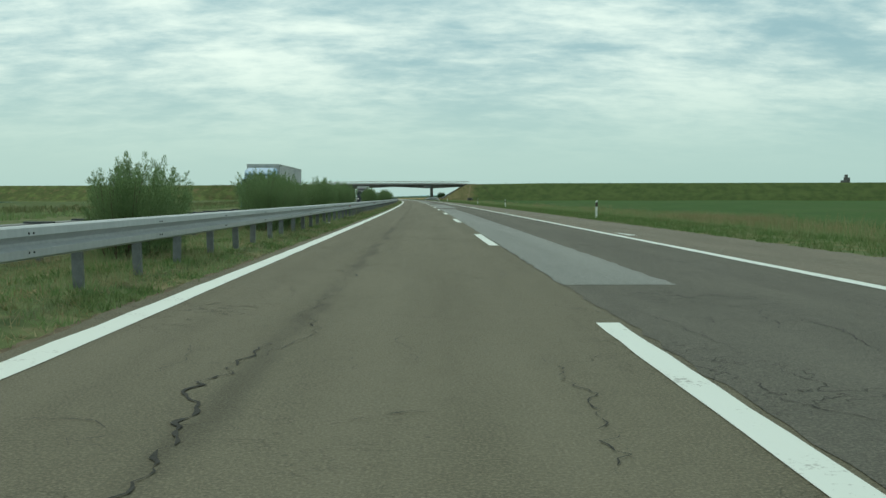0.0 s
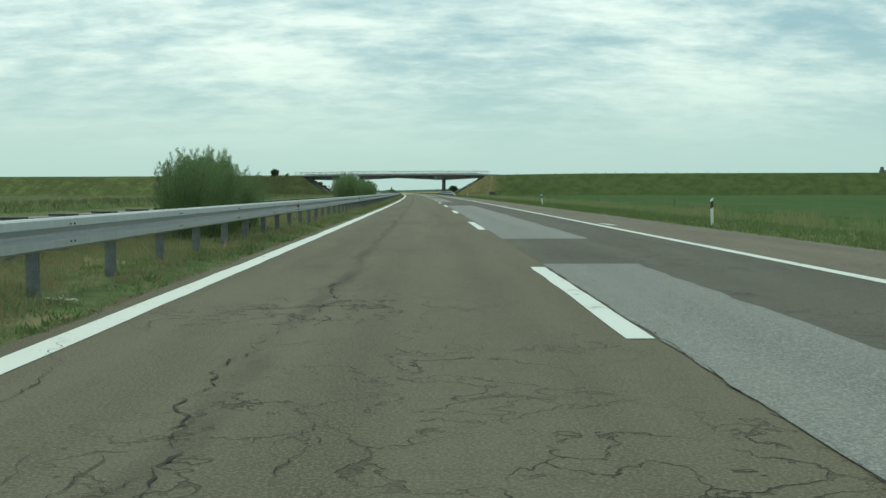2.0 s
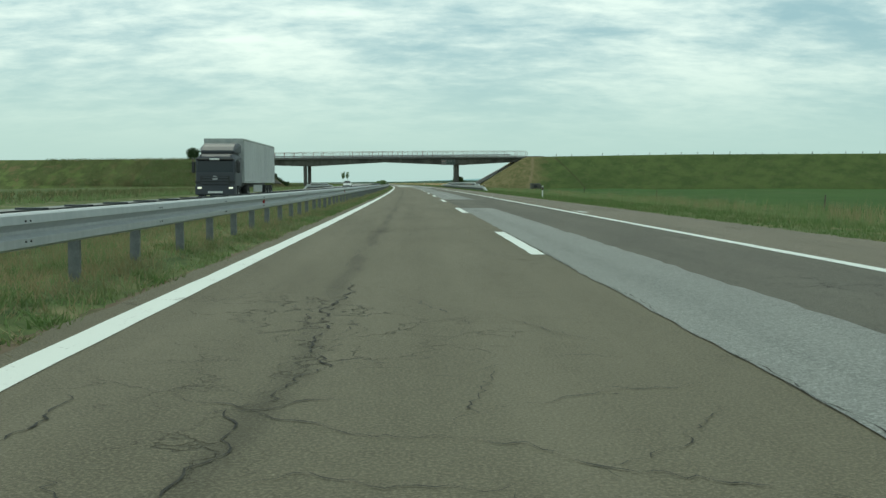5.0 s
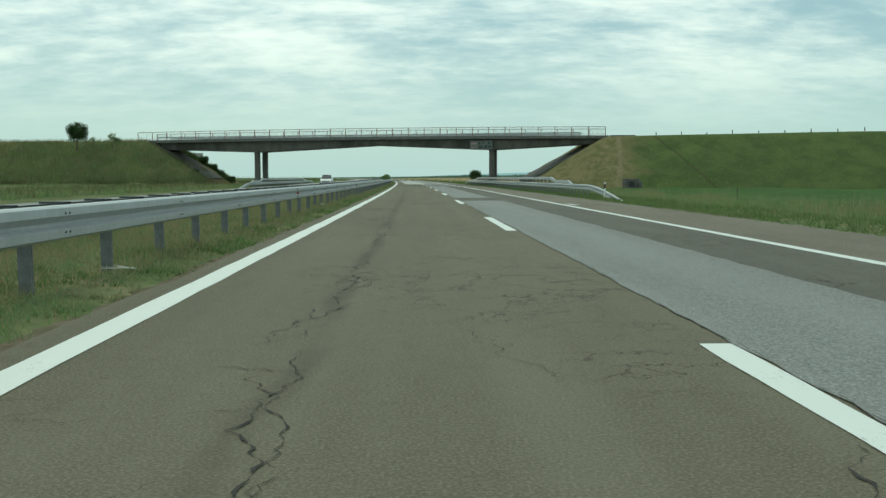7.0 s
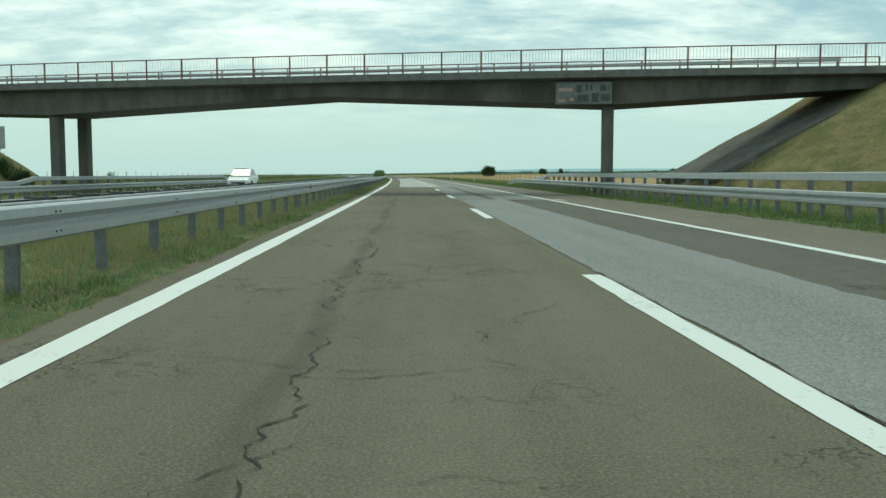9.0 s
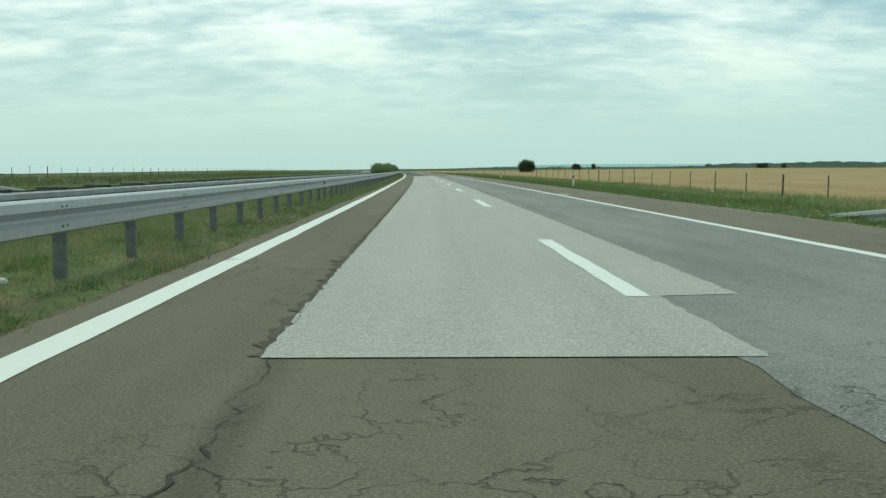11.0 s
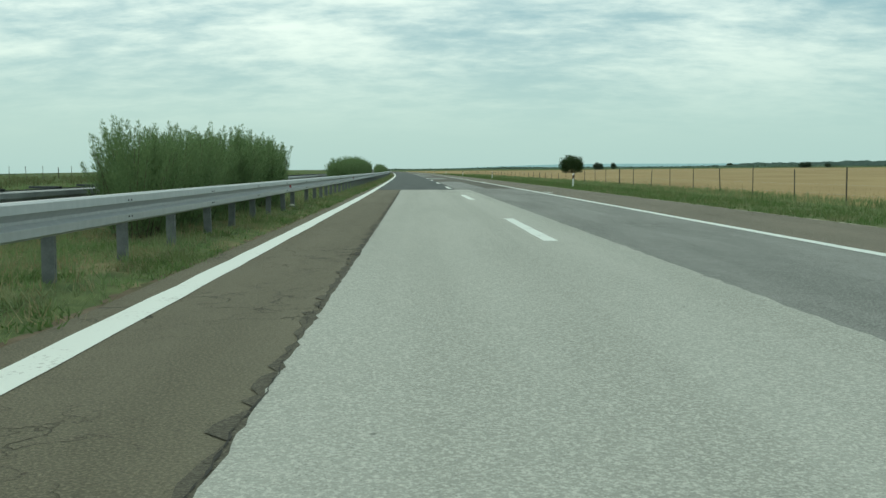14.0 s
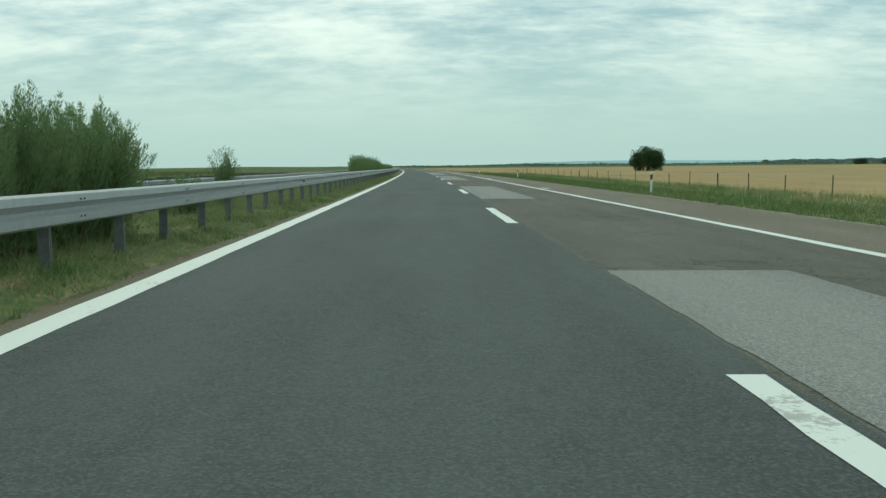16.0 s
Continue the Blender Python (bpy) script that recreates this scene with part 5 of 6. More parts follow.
def cracks():
    v, f = [], []
    s = -5.0
    while s < 377:  # long crack in the left lane's wheel track
        e = s + RNG.uniform(3, 9)
        crack(v, f, s, min(e, 377), -2.48 + RNG.normal(0, 0.06), -2.48 + RNG.normal(0, 0.06), RNG.uniform(0.008, 0.026), 0.06, 0.030)
        s = e + (RNG.uniform(0.0, 2.5) if RNG.uniform() < 0.5 else -0.6)
    for _ in range(1150):  # short cross and wandering cracks, left lane
        s, a = RNG.uniform(-3, 376), RNG.uniform(-3.6, -0.4)
        if RNG.uniform() < 0.62:
            crack(v, f, s, s + RNG.normal(0, 0.35), a, min(-0.15, a + RNG.uniform(0.3, 1.5)), RNG.uniform(0.003, 0.011), 0.05, 0.035)
        else:
            crack(v, f, s, s + RNG.uniform(0.5, 2.6), a, a + RNG.normal(0, 0.4), RNG.uniform(0.003, 0.012), 0.05, 0.03)
    for s0, s1, count in ((-3, 12, 64), (78, 90, 30), (130, 155, 115), (195, 225, 120), (523, 700, 150)):  # right lane outside the repairs
        for _ in range(count):
            s, a = RNG.uniform(s0, s1), RNG.uniform(0.25, 3.3)
            if RNG.uniform() < 0.5:
                crack(v, f, s, s + RNG.normal(0, 0.3), a, min(3.55, a + RNG.uniform(0.3, 1.4)), RNG.uniform(0.005, 0.016), 0.05, 0.032)
            else:
                crack(v, f, s, s + RNG.uniform(0.4, 2.2), a, a + RNG.normal(0, 0.3), RNG.uniform(0.005, 0.018), 0.05, 0.032)
    for s, a, b in ((15.6, -2.7, -0.3), (75.1, -3.75, -1.7), (102.0, -3.1, -1.1), (91.5, -3.4, -2.3), (149.5, -2.6, -0.2), (262.0, -3.3, -1.0), (372.5, -3.7, -2.7)):
        crack(v, f, s, s + 0.15, a, b, 0.016, 0.05, 0.02)
    ob = solid("asphalt_cracks", v, f, M_CRACK)
    tagged(ob, "dark jagged cracks in the old asphalt", "cracks", kind="stuff")
    v, f = [], []
    for s0, s1, lat, w_ in ((10.5, 79.8, 0.13, 0.02), (86.6, 131.8, 0.13, 0.03), (153, 196, 0.13, 0.02), (223.6, 276, 0.13, 0.02), (281.8, 341, 0.13, 0.02)):
        s = s0
        while s < s1:
            e = min(s1, s + RNG.uniform(0.6, 4))
            crack(v, f, s, e, lat, lat, w_ * 0.4, 0.06, 0.008)
            s = e + RNG.uniform(0, 2.0)
    for i in range(len(v)):
        v[i] = (v[i][0], v[i][1], 0.0100)
    s = 377.2
    v2 = len(v)
    while s < 520:
        e = s + RNG.uniform(1.0, 5)
        crack(v, f, s, min(e, 520.5), -2.625, -2.625, RNG.uniform(0.003, 0.011), 0.05, 0.006)
        s = e + RNG.uniform(-0.3, 0.4)
    # crazed patch at the pale strip's edge: a broken net of small blocks
    ss, aa = np.arange(444.8, 454.6, 0.30), np.arange(-0.10, 0.86, 0.15)
    net = [[(p + RNG.normal(0, 0.07), min(0.85, q + RNG.normal(0, 0.035))) for q in aa] for p in ss]
    for i in range(len(ss) - 1):
        for k in range(len(aa) - 1):
            often = 0.10 + 0.62 * (k + 1) / len(aa) * math.sin(math.pi * (i + 1) / len(ss)) ** 0.5
            (p, q), (p1, q1), (p2, q2) = net[i][k], net[i][k + 1], net[i + 1][k]
            if RNG.uniform() < often:
                crack(v, f, p, p1, q, q1, RNG.uniform(0.011, 0.028), 0.04, 0.012)
            if RNG.uniform() < often * 0.9:
                crack(v, f, p, p2, q, q2, RNG.uniform(0.009, 0.020), 0.05, 0.012)
    for i in range(v2, len(v)):
        v[i] = (v[i][0], v[i][1], 0.0102)
    ob = solid("repair_seams", v, f, M_CRACK)
    tagged(ob, "dark open seams along the repaired strips", "cracks", kind="stuff")


cracks()

# ---------------------------------------------------------------- fences
M_WOOD = material("grey_weathered_wood", mottled((0.075, 0.062, 0.048), (0.13, 0.112, 0.09), 6.0, None, 30.0, 0.003, (1, 1, 0.2)), 0.9)


def fence(name, lat, s0, s1, gap, high, z, label, wires=True):
    ob = empty(name, None, label, "fence")
    bm = bmesh.new()
    tube(bm, (0, 0, -0.4), (0, 0, high), 0.029, 0.026, 7)
    post = part("post", bm, M_WOOD, ob, "weathered wooden post")
    i, s = 0, s0
    places = []
    while s < s1:
        places.append((s + RNG.normal(0, 0.08), lat + RNG.normal(0, 0.04)))
        s += gap
    level = z if callable(z) else (lambda a: z)
    post.matrix_basis = spot(*places[0], level(places[0][0]))
    for k, (a, b) in enumerate(places[1:]):
        thick = 1.7 if k % 9 == 4 else RNG.uniform(0.8, 1.15)
        again(post, spot(a, b, level(a), 0, RNG.normal(0, 1.5), RNG.normal(0, 1.5)) @ Matrix.Diagonal((thick, thick, RNG.uniform(0.95, 1.06), 1)), ob)
    if wires:
        for h in (0.35, 0.75, high - 0.08):
            bm = bmesh.new()
            for (a, b), (c, d) in zip(places, places[1:]):
                p, q = xy(a, b), xy(c, d)
                tube(bm, (float(p[0]), float(p[1]), level(a) + h), (float(q[0]), float(q[1]), level(c) + h), 0.0016, None, 3)
            part("wire", bm, M_STEEL, ob, "thin steel wire")
    return ob


fence("field_fence", 15.3, 390.4, 720.0, 5.0, 1.44, lambda s: float(np.interp(s, (400, 430, 470, 555, 580), (-0.62, -0.5, -0.32, -0.36, -0.80))), "wire fence on weathered wooden posts before the wheat")
fence("field_fence", 15.3, 128.0, 330.0, 26.0, 0.92, -0.38, "sparse wire fence posts in the tall grass", False)
fence("far_fence", -38.8, 372.0, 660.0, 4.0, 1.18, 0.15, "wire fence beyond the opposite carriageway")


def ridge_posts():
    ob = empty("ramp_posts", BRIDGE, "row of short posts along the edge of the approach road", "post row")
    bm = bmesh.new()
    box(bm, (-0.05, -0.04, -0.4), (0.05, 0.04, 0.62), 0.012)
    post = part("post", bm, M_WOOD, ob)
    post.matrix_basis = pose(SPAN + 6.0, 0.2, 5.9)
    for i in range(1, 24):
        again(post, pose(SPAN + 6.0 + 2.95 * i, 0.2, 5.93 + min(0.034 * i, 0.30) + RNG.normal(0, 0.04), RNG.normal(0, 3), RNG.normal(0, 3), 0) @ Matrix.Diagonal((1, 1, RNG.uniform(0.6, 1.1), 1)), ob)


ridge_posts()

# ---------------------------------------------------------------- signs and small structures by the bridge
M_DARKINK = material("dark_sign_ink", mottled((0.03, 0.05, 0.045), (0.06, 0.08, 0.07), 5.0), 0.6)
M_PALEINK = material("pale_red_sign_ink", mottled((0.35, 0.22, 0.20), (0.42, 0.28, 0.25), 5.0), 0.6)
M_SIGN = material("dirty_sign_panel", mottled((0.11, 0.118, 0.113), (0.17, 0.18, 0.172), 3.0, (0.085, 0.092, 0.088)), 0.7)
M_PANEL = material("weathered_sign_panel", mottled((0.33, 0.34, 0.33), (0.44, 0.45, 0.43), 3.0), 0.7)


def girder_sign():
    ob = empty("bridge_sign", BRIDGE @ pose(46.0, 0.30, 5.08), "weathered white sign panel with dark shapes, fixed to the bridge", "sign")
    bm = bmesh.new()
    box(bm, (-1.4, -0.03, -0.55), (1.4, 0.03, 0.55), 0.01)
    part("panel", bm, M_SIGN, ob)
    for x in (-0.9, 0.9):
        bm = bmesh.new()
        box(bm, (x - 0.04, 0.02, -0.4), (x + 0.04, 0.45, -0.32), 0.005)
        box(bm, (x - 0.04, 0.02, 0.3), (x + 0.04, 0.45, 0.38), 0.005)
        part("bracket", bm, M_STEEL, ob)
    for x0, z0, x1, z1, mat in ((-1.25, 0.1, -0.55, 0.28, M_PALEINK), (-1.25, -0.42, -0.9, -0.3, M_PALEINK), (-0.7, -0.38, -0.5, -0.25, M_PALEINK), (-0.35, 0.05, -0.1, 0.42, M_DARKINK), (-0.3, -0.42, 0.25, -0.08, M_DARKINK),
                                (0.1, 0.15, 0.22, 0.45, M_DARKINK), (0.32, 0.15, 0.42, 0.45, M_DARKINK), (0.4, -0.45, 0.75, 0.0, M_DARKINK), (0.8, 0.1, 1.1, 0.38, M_DARKINK), (0.85, -0.4, 1.3, -0.05, M_DARKINK)):
        bm = bmesh.new()
        box(bm, (x0, -0.036, z0), (x1, -0.029, z1))
        part("mark", bm, mat, ob)


girder_sign()


def culvert():
    ob = empty("culvert_head", spot(333.5, 21.7, 0.05, 8), "dark concrete culvert head at the foot of the bank", "culvert")
    bm = bmesh.new()
    box(bm, (-0.95, 0.0, -0.9), (0.95, 0.3, 0.85), 0.03)
    part("head_wall", bm, M_CONC, ob)
    for x in (-0.95, 0.75):
        bm = bmesh.new()
        box(bm, (x, -0.7, -0.9), (x + 0.2, 0.0, 0.6), 0.03)
        part("side_wall", bm, M_CONC, ob)
    bm = bmesh.new()
    tube(bm, (0, -0.02, 0.28), (0, 0.02, 0.28), 0.34, None, 20)
    part("pipe_mouth", bm, M_BLACK, ob, "dark pipe mouth")


culvert()


def sign_back():
    ob = empty("road_sign", spot(377.0, -34.2, 0.0, 10), "grey back of a road sign on steel posts", "sign")
    bm = bmesh.new()
    box(bm, (-1.0, -0.02, 3.0), (1.0, 0.02, 4.75), 0.008)
    for z in (3.3, 4.4):
        box(bm, (-1.0, -0.06, z), (1.0, -0.02, z + 0.06))
    part("panel", bm, M_PANEL, ob)
    for x in (-0.6, 0.6):
        bm = bmesh.new()
        tube(bm, (x, 0.05, -0.4), (x, 0.05, 4.6), 0.04)
        part("pole", bm, M_STEEL, ob)


sign_back()


def silo():
    a = radians(24.7)
    ob = empty("grain_silo", pose(1400 * math.sin(a), 1400 * math.cos(a), 0, 0, 0, 20), "pale grey grain silo far beyond the fields", "silo")
    bm = bmesh.new()
    for x in (-5.2, 0.0, 5.2):
        tube(bm, (x, 0, -1), (x, 0, 25), 2.6, None, 16)
    part("bins", bm, M_CONC_EDGE, ob)
    bm = bmesh.new()
    box(bm, (-1.5, -2, 24.8), (6.5, 2, 29), 0.1)
    box(bm, (-0.5, -1.5, 28.8), (3.0, 1.5, 33), 0.1)
    part("head_house", bm, M_CONC_EDGE, ob)


silo()

# ---------------------------------------------------------------- vehicles on the opposite carriageway, facing the camera
def body_paint(name, colour, rough=0.5):
    return material(name, lambda n, p: n.mix(n.ramp(n.noise(p, 3.0, 4.0), 0.3, 0.7), [c * 0.92 for c in colour], colour), rough)


M_BLUE = body_paint("pale_blue_cab_paint", (0.33, 0.46, 0.62))
M_DARKBLUE = body_paint("dark_grey_cab_paint", (0.045, 0.05, 0.06))
M_CURTAIN = material("grey_trailer_curtain", mottled((0.72, 0.73, 0.72), (0.82, 0.83, 0.82), 1.2, (0.64, 0.65, 0.65), 12.0, 0.02, (1, 1, 0.25)), 0.6)
M_WHITEPAINT = body_paint("white_car_paint", (0.72, 0.73, 0.73))
M_TYRE = material("tyre_rubber", mottled((0.015, 0.015, 0.015), (0.03, 0.03, 0.03), 12.0), 0.85)
M_RIM = material("steel_rim", mottled((0.28, 0.28, 0.28), (0.4, 0.4, 0.4), 8.0), 0.4, 0.6)
M_GLASS = material("dark_glass", lambda n, p: (0.012, 0.016, 0.018), 0.06)
M_LAMP = material("headlight_lens", lambda n, p: (0.75, 0.76, 0.74), 0.1)
lamp_nodes = M_LAMP.node_tree.nodes
for node in lamp_nodes:
    if node.type == "BSDF_PRINCIPLED":
        node.inputs["Emission Color"].default_value, node.inputs["Emission Strength"].default_value = (1.0, 0.93, 0.72, 1.0), 0.55


def wheel(parent, x, y, r, w_):
    bm = bmesh.new()
    outline = [(r * 0.58, -w_ / 2), (r * 0.93, -w_ / 2), (r, -w_ / 2 + 0.05), (r, w_ / 2 - 0.05), (r * 0.93, w_ / 2), (r * 0.58, w_ / 2)]
    seg = 24
    rings = [[bm.verts.new((q, p * math.cos(2 * math.pi * i / seg), p * math.sin(2 * math.pi * i / seg))) for p, q in outline] for i in range(seg)]
    for i in range(seg):
        for k in range(len(outline)):
            bm.faces.new((rings[i][k], rings[i][(k + 1) % 6], rings[(i + 1) % seg][(k + 1) % 6], rings[(i + 1) % seg][k]))
    hub = part("wheel", bm, M_TYRE, parent, "black rubber tyre")
    hub.matrix_basis = pose(x, y, r)
    bm = bmesh.new()
    tube(bm, (-w_ * 0.32, 0, 0), (w_ * 0.32, 0, 0), r * 0.58, None, 20)
    tube(bm, (-w_ * 0.42, 0, 0), (w_ * 0.42, 0, 0), r * 0.25, None, 12)
    part("rim", bm, M_RIM, hub)


def loft(sections):
    """A skin over cross-sections (y, list of (x, z))."""
    bm = bmesh.new()
    rings = [[bm.verts.new((x, y, z)) for x, z in ring] for y, ring in sections]
    n = len(rings[0])
    for a, b in zip(rings, rings[1:]):
        for k in range(n):
            bm.faces.new((a[k], a[(k + 1) % n], b[(k + 1) % n], b[k]))
    bm.faces.new(rings[0][::-1])
    bm.faces.new(rings[-1])
    return bm


def rounded(w_, z0, z1, r=0.1):
    h = w_ / 2
    return [(-h, z0), (h, z0), (h, z1 - r), (h - r, z1), (-h + r, z1), (-h, z1 - r)]


def truck(m, paint, label, box_mat, box_label):
    ob = empty("articulated_truck", m, label, "truck", "oncoming trucks")
    bm = loft([(-2.25, rounded(2.46, 0.95, 2.95, 0.2)), (-0.75, rounded(2.46, 0.95, 2.95, 0.24)), (-0.42, rounded(2.46, 0.95, 2.90, 0.26)), (-0.22, rounded(2.44, 0.95, 2.76, 0.22)), (-0.10, rounded(2.40, 0.95, 2.55, 0.12)), (0.0, rounded(2.30, 0.95, 1.75, 0.06))])
    part("cab", bm, paint, ob, "cab shell with a raked front")
    bm = loft([(-2.25, rounded(2.40, 3.02, 3.66, 0.16)), (-1.6, rounded(2.36, 3.02, 3.60, 0.2)), (-1.1, rounded(2.26, 3.02, 3.40, 0.16)), (-0.75, rounded(2.10, 3.02, 3.16, 0.06))])
    part("roof_fairing", bm, paint, ob)
    bm = bmesh.new()
    box(bm, (-1.02, -2.2, 2.9), (1.02, -0.85, 3.03), 0.02)
    part("roof_gap", bm, M_BLACK, ob, "dark recess below the roof fairing")
    for x in (-0.92, 0.92):
        bm = bmesh.new()
        box(bm, (x - 0.05, -0.36, 2.82), (x + 0.05, -0.26, 2.87), 0.01)
        part("marker_lamp", bm, M_BLACK, ob)
    bm = loft([(-0.22, [(-1.14, 1.78), (1.14, 1.78), (1.08, 2.58), (-1.08, 2.58)]), (-0.005, [(-1.12, 1.76), (1.12, 1.76), (1.06, 2.0), (-1.06, 2.0)]), ])
    glass = bmesh.new()
    q = [glass.verts.new(v) for v in ((-1.11, 0.012, 1.80), (1.11, 0.012, 1.80), (1.06, -0.085, 2.56), (-1.06, -0.085, 2.56))]
    r = [glass.verts.new((v.co.x * 0.99, v.co.y - 0.05, v.co.z)) for v in q]
    glass.faces.new(q)
    glass.faces.new(r[::-1])
    for k in range(4):
        glass.faces.new((q[k], r[k], r[(k + 1) % 4], q[(k + 1) % 4]))
    bm.free()
    part("windscreen", glass, M_GLASS, ob, "dark windscreen")
    bm = bmesh.new()
    box(bm, (-1.16, -0.22, 2.52), (1.16, 0.14, 2.66), 0.045)
    part("sun_visor", bm, M_BLACK, ob)
    bm = bmesh.new()
    box(bm, (-0.30, 0.10, 2.54), (0.30, 0.155, 2.64), 0.01)
    part("visor_plate", bm, M_WHITE, ob)
    for x in (-1, 1):
        bm = bmesh.new()
        box(bm, (x * 1.02 - 0.2, -0.12, 1.10), (x * 1.02 + 0.2, 0.03, 1.28), 0.03)
        part("side_vent", bm, M_BLACK, ob)
        bm = bmesh.new()
        box(bm, (x * 0.96 - 0.14, -0.05, 0.76), (x * 0.96 + 0.14, 0.055, 0.89), 0.03)
        part("headlight", bm, M_LAMP, ob, "lit headlight")
        bm = bmesh.new()
        box(bm, (x * 1.38 - 0.11, -0.35, 1.75), (x * 1.38 + 0.11, -0.22, 2.45), 0.04)
        tube(bm, (x * 1.2, -0.3, 2.40), (x * 1.4, -0.28, 2.40), 0.02)
        part("mirror", bm, M_BLACK, ob)
        bm = bmesh.new()
        box(bm, (x * 1.235 - 0.01, -1.3, 1.8), (x * 1.235 + 0.01, -0.45, 2.55), 0.003)
        part("side_window", bm, M_GLASS, ob)
    bm = bmesh.new()
    box(bm, (-0.92, -0.05, 1.00), (0.92, 0.022, 1.58), 0.02)
    part("grille_recess", bm, M_BLACK, ob, "dark grille recess")
    for k in range(3):
        bm = bmesh.new()
        box(bm, (-0.86 + 0.05 * k, -0.03, 1.06 + 0.18 * k), (0.86 - 0.05 * k, 0.065, 1.15 + 0.18 * k), 0.025)
        part("grille_slat", bm, paint, ob)
    bm = bmesh.new()
    tube(bm, (0, 0.03, 1.42), (0, 0.05, 1.42), 0.16, None, 20)
    part("badge", bm, M_RIM, ob, "plain round metal badge")
    bm = bmesh.new()
    box(bm, (-1.24, -0.45, 0.38), (1.24, 0.03, 0.98), 0.07)
    part("bumper", bm, paint, ob)
    bm = bmesh.new()
    box(bm, (-0.45, 0.02, 0.50), (0.45, 0.04, 0.62))
    part("number_plate", bm, M_WHITE, ob, "plain white plate")
    bm = bmesh.new()
    box(bm, (-0.45, -5.9, 0.6), (0.45, -0.5, 0.95), 0.03)
    box(bm, (-0.5, -16.3, 0.85), (0.5, -3.2, 1.15), 0.03)
    part("chassis", bm, M_BLACK, ob)
    bm = bmesh.new()
    box(bm, (-1.275, -16.4, 1.12), (1.275, -2.85, 1.24), 0.01)
    box(bm, (-1.275, -16.4, 3.86), (1.275, -2.85, 4.0), 0.02)
    box(bm, (-1.275, -2.95, 1.2), (1.275, -2.83, 3.9), 0.02)
    box(bm, (-1.275, -16.42, 1.2), (1.275, -16.3, 3.9), 0.02)
    part("trailer_frame", bm, M_PANEL, ob, "pale trailer frame")
    for x in (-1, 1):
        n = 46
        bm = bmesh.new()
        a, b = [], []
        for i in range(n + 1):
            y = -16.25 + 13.25 * i / n
            dx = x * (1.262 + 0.012 * math.sin(i * 2.1) + 0.008 * math.sin(i * 0.7))
            a.append(bm.verts.new((dx, y, 1.22)))
            b.append(bm.verts.new((dx, y, 3.88)))
        for i in range(n):
            bm.faces.new((a[i], a[i + 1], b[i + 1], b[i]))
        bmesh.ops.solidify(bm, geom=list(bm.faces), thickness=0.02)
        part("curtain", bm, box_mat, ob, box_label)
        bm = bmesh.new()
        box(bm, (x * 1.2 - 0.02, -10.5, 0.5), (x * 1.2 + 0.02, -6.8, 1.0), 0.01)
        part("side_guard", bm, M_PANEL, ob)
        for y in (-1.3, -4.6, -12.3, -13.6, -14.9):
            wheel(ob, x * 1.08, y, 0.50, 0.32)
    return ob


truck(spot(69.6, -13.9, -0.13, 180) @ Matrix.Diagonal((1, 1, 0.945, 1)), M_BLUE, "pale blue articulated truck with a grey curtain-sided trailer", M_CURTAIN, "grey rippled trailer curtain")
truck(spot(225.6, -13.9, -0.13, 180), M_DARKBLUE, "dark grey articulated truck with a pale trailer", M_CURTAIN, "pale rippled trailer curtain")


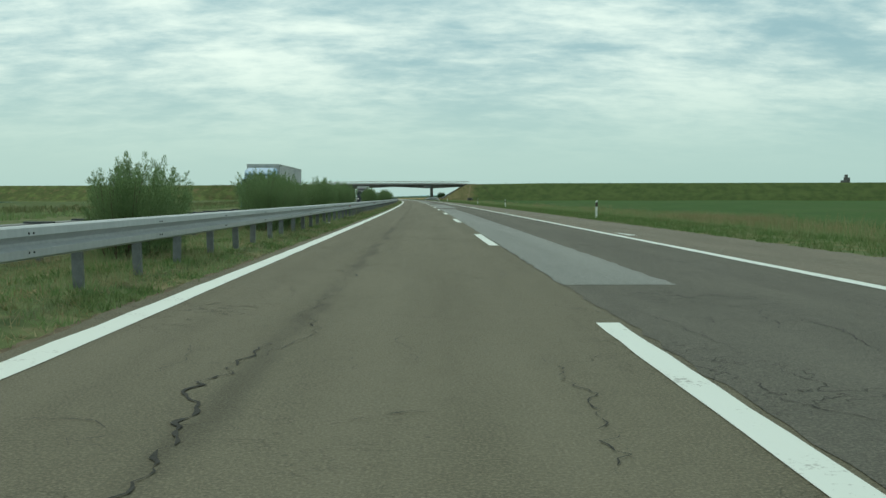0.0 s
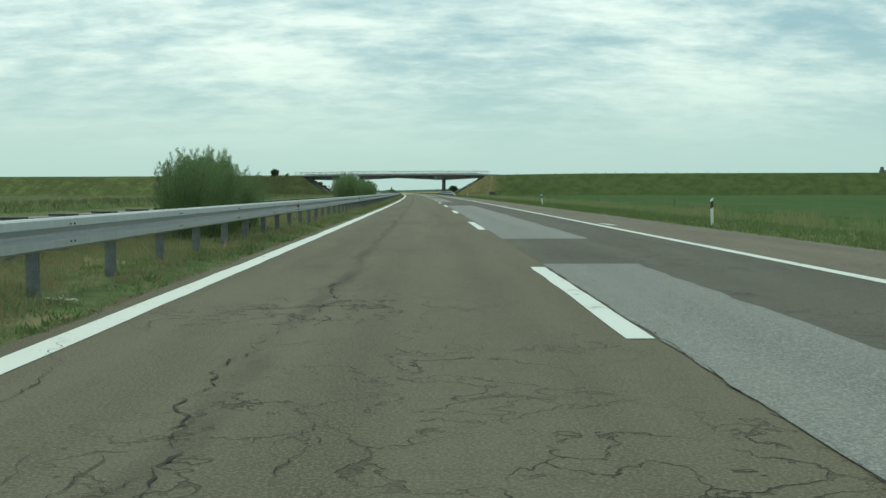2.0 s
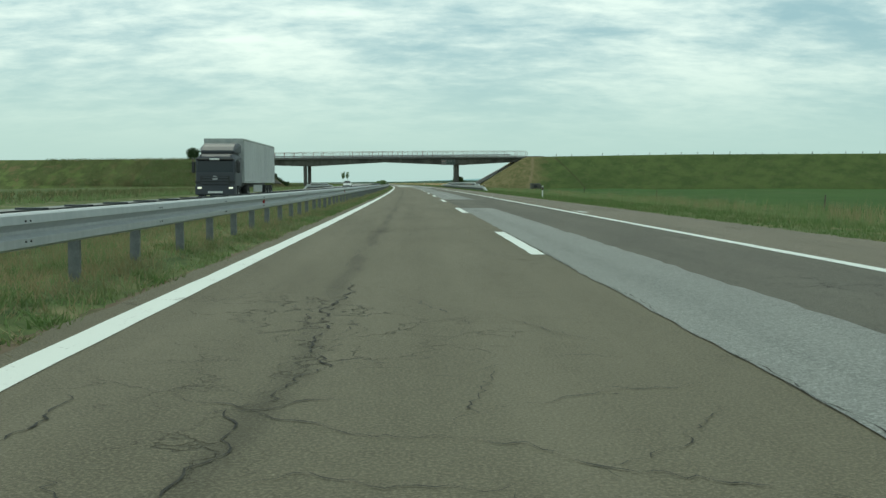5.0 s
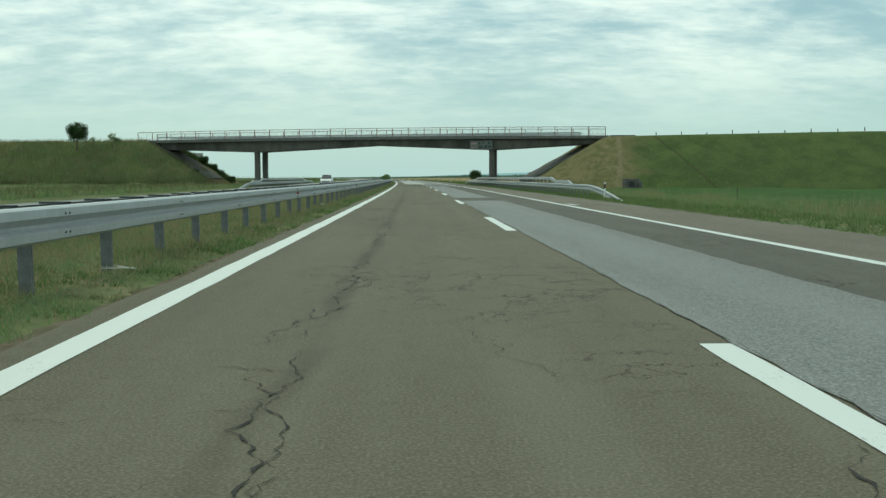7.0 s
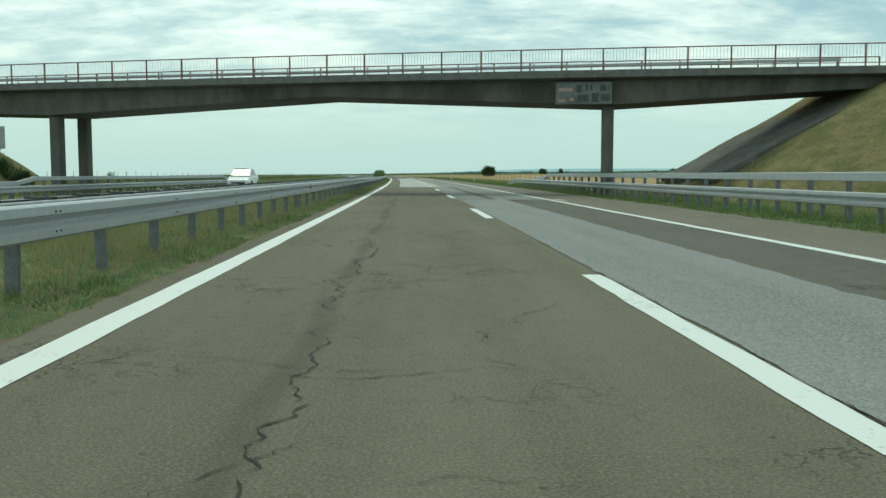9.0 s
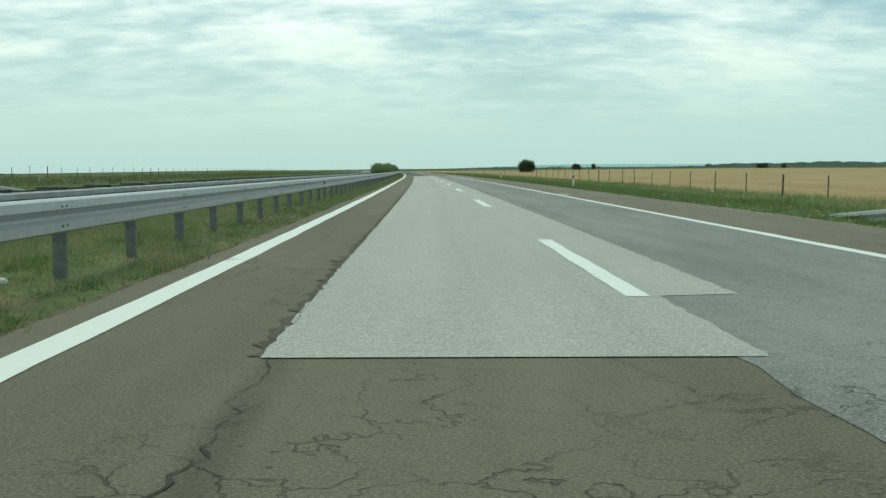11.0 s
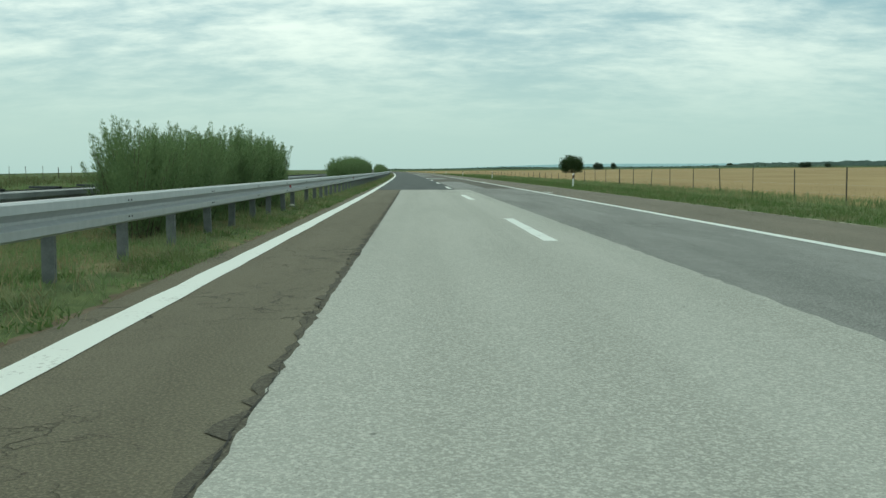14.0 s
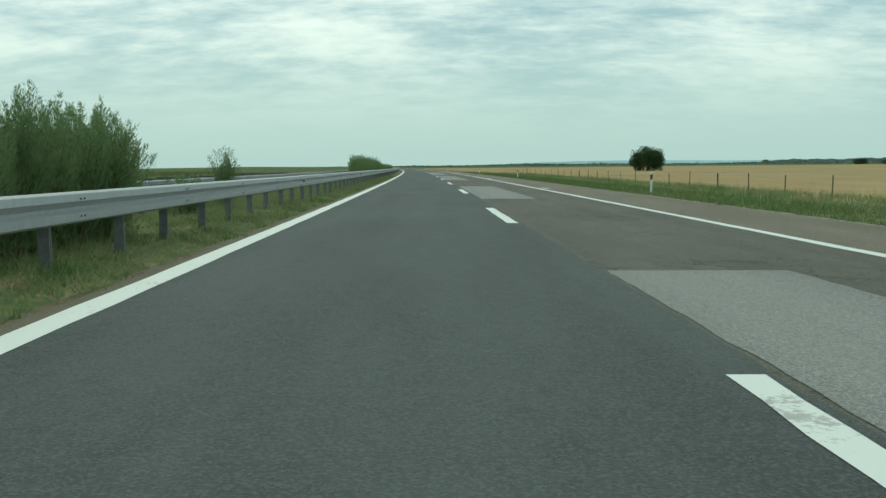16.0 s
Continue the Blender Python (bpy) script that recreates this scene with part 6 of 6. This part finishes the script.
def car(m):
    ob = empty("white_car", m, "white family car with lit headlights on the opposite carriageway", "car")

    def ring(w_, z0, z1, r):
        h = w_ / 2
        return [(-h * 0.96, z0), (h * 0.96, z0), (h, z0 + 0.2), (h - 0.02, z1 - r), (h - r, z1), (-h + r, z1), (-h + 0.02, z1 - r), (-h, z0 + 0.2)]
    bm = loft([(-4.2, ring(1.60, 0.35, 0.85, 0.1)), (-4.05, ring(1.70, 0.22, 0.98, 0.1)), (-3.0, ring(1.76, 0.2, 0.95, 0.08)), (-1.2, ring(1.76, 0.2, 0.93, 0.08)), (-0.35, ring(1.68, 0.2, 0.78, 0.12)), (0.0, ring(1.5, 0.3, 0.62, 0.1))])
    part("body", bm, M_WHITEPAINT, ob)
    bm = loft([(-4.0, [(-0.7, 0.95), (0.7, 0.95), (0.6, 1.05), (-0.6, 1.05)]), (-3.5, [(-0.78, 0.93), (0.78, 0.93), (0.58, 1.42), (-0.58, 1.42)]), (-2.0, [(-0.78, 0.93), (0.78, 0.93), (0.58, 1.46), (-0.58, 1.46)]), (-1.0, [(-0.76, 0.9), (0.76, 0.9), (0.7, 0.98), (-0.7, 0.98)])])
    part("cabin_glass", bm, M_GLASS, ob, "dark windows")
    bm = loft([(-3.55, [(-0.56, 1.41), (0.56, 1.41), (0.5, 1.45), (-0.5, 1.45)]), (-1.95, [(-0.58, 1.44), (0.58, 1.44), (0.52, 1.49), (-0.52, 1.49)])])
    part("roof", bm, M_WHITEPAINT, ob)
    for x in (-1, 1):
        bm = bmesh.new()
        box(bm, (x * 0.58 - 0.15, -0.25, 0.55), (x * 0.58 + 0.15, -0.03, 0.68), 0.03)
        part("headlight", bm, M_LAMP, ob, "lit headlight")
        for y in (-0.85, -3.4):
            wheel(ob, x * 0.8, y, 0.31, 0.2)
    bm = bmesh.new()
    box(bm, (-0.5, -0.1, 0.36), (0.5, 0.012, 0.5), 0.02)
    part("grille", bm, M_BLACK, ob)
    return ob


car(spot(371.0, -14.2, -0.03, 180))

# ---------------------------------------------------------------- litter on the verges
M_LITTER = material("pale_litter", mottled((0.52, 0.50, 0.44), (0.66, 0.64, 0.58), 9.0), 0.7)


def litter(s, lat, long, kind):
    bm = bmesh.new()
    if kind == "stick":
        a = Vector((0, 0, 0.015))
        for k in range(5):
            b = a + Vector((RNG.normal(0, 0.03), long / 5, RNG.normal(0, 0.006)))
            tube(bm, a, b, 0.012 - 0.0015 * k, 0.010 - 0.0015 * k, 5)
            a = b
        for k in range(4):
            y = long * RNG.uniform(0.2, 0.8)
            tube(bm, (0, y, 0.015), (RNG.normal(0, 0.12), y + 0.15, 0.03), 0.006, 0.003, 4)
        name, label, cat = "dry_branch", "pale dry branch lying in the grass", "branch"
    else:
        bmesh.ops.create_icosphere(bm, subdivisions=2, radius=1.0)
        for v in bm.verts:
            k = 1 + 0.35 * noise.noise(v.co * 2.2 + Vector((s, 0, 0)))
            v.co = Vector((v.co.x * 0.04, v.co.y * 0.065, v.co.z * 0.03)) * k + Vector((0, 0, 0.05))
        name, label, cat = "crumpled_litter", "crumpled pale litter in the grass", "litter"
    ob = part(name, bm, M_LITTER)
    ob.matrix_basis = spot(s, lat, float(swell(lat)), RNG.uniform(40, 110))
    tagged(ob, label, cat)


for s, lat, long, kind in ((75.3, -4.63, 0.28, "stick"), (224.8, -4.75, 0.4, "stick"), (417.3, -4.75, 0.5, "stick"), (562.6, -4.78, 0.7, "stick"), (245.5, -4.8, 0.3, "stick"), (110.5, -4.7, 0.5, "stick"),
                           (267.3, -5.05, 0.1, "lump"), (379.5, -5.15, 0.1, "lump"), (33.0, -4.9, 0.1, "lump"), (440.5, -5.0, 0.1, "lump"), (498.0, -5.1, 0.1, "lump"), (414.0, 11.5, 0.1, "lump")):
    litter(s, lat, long, kind)
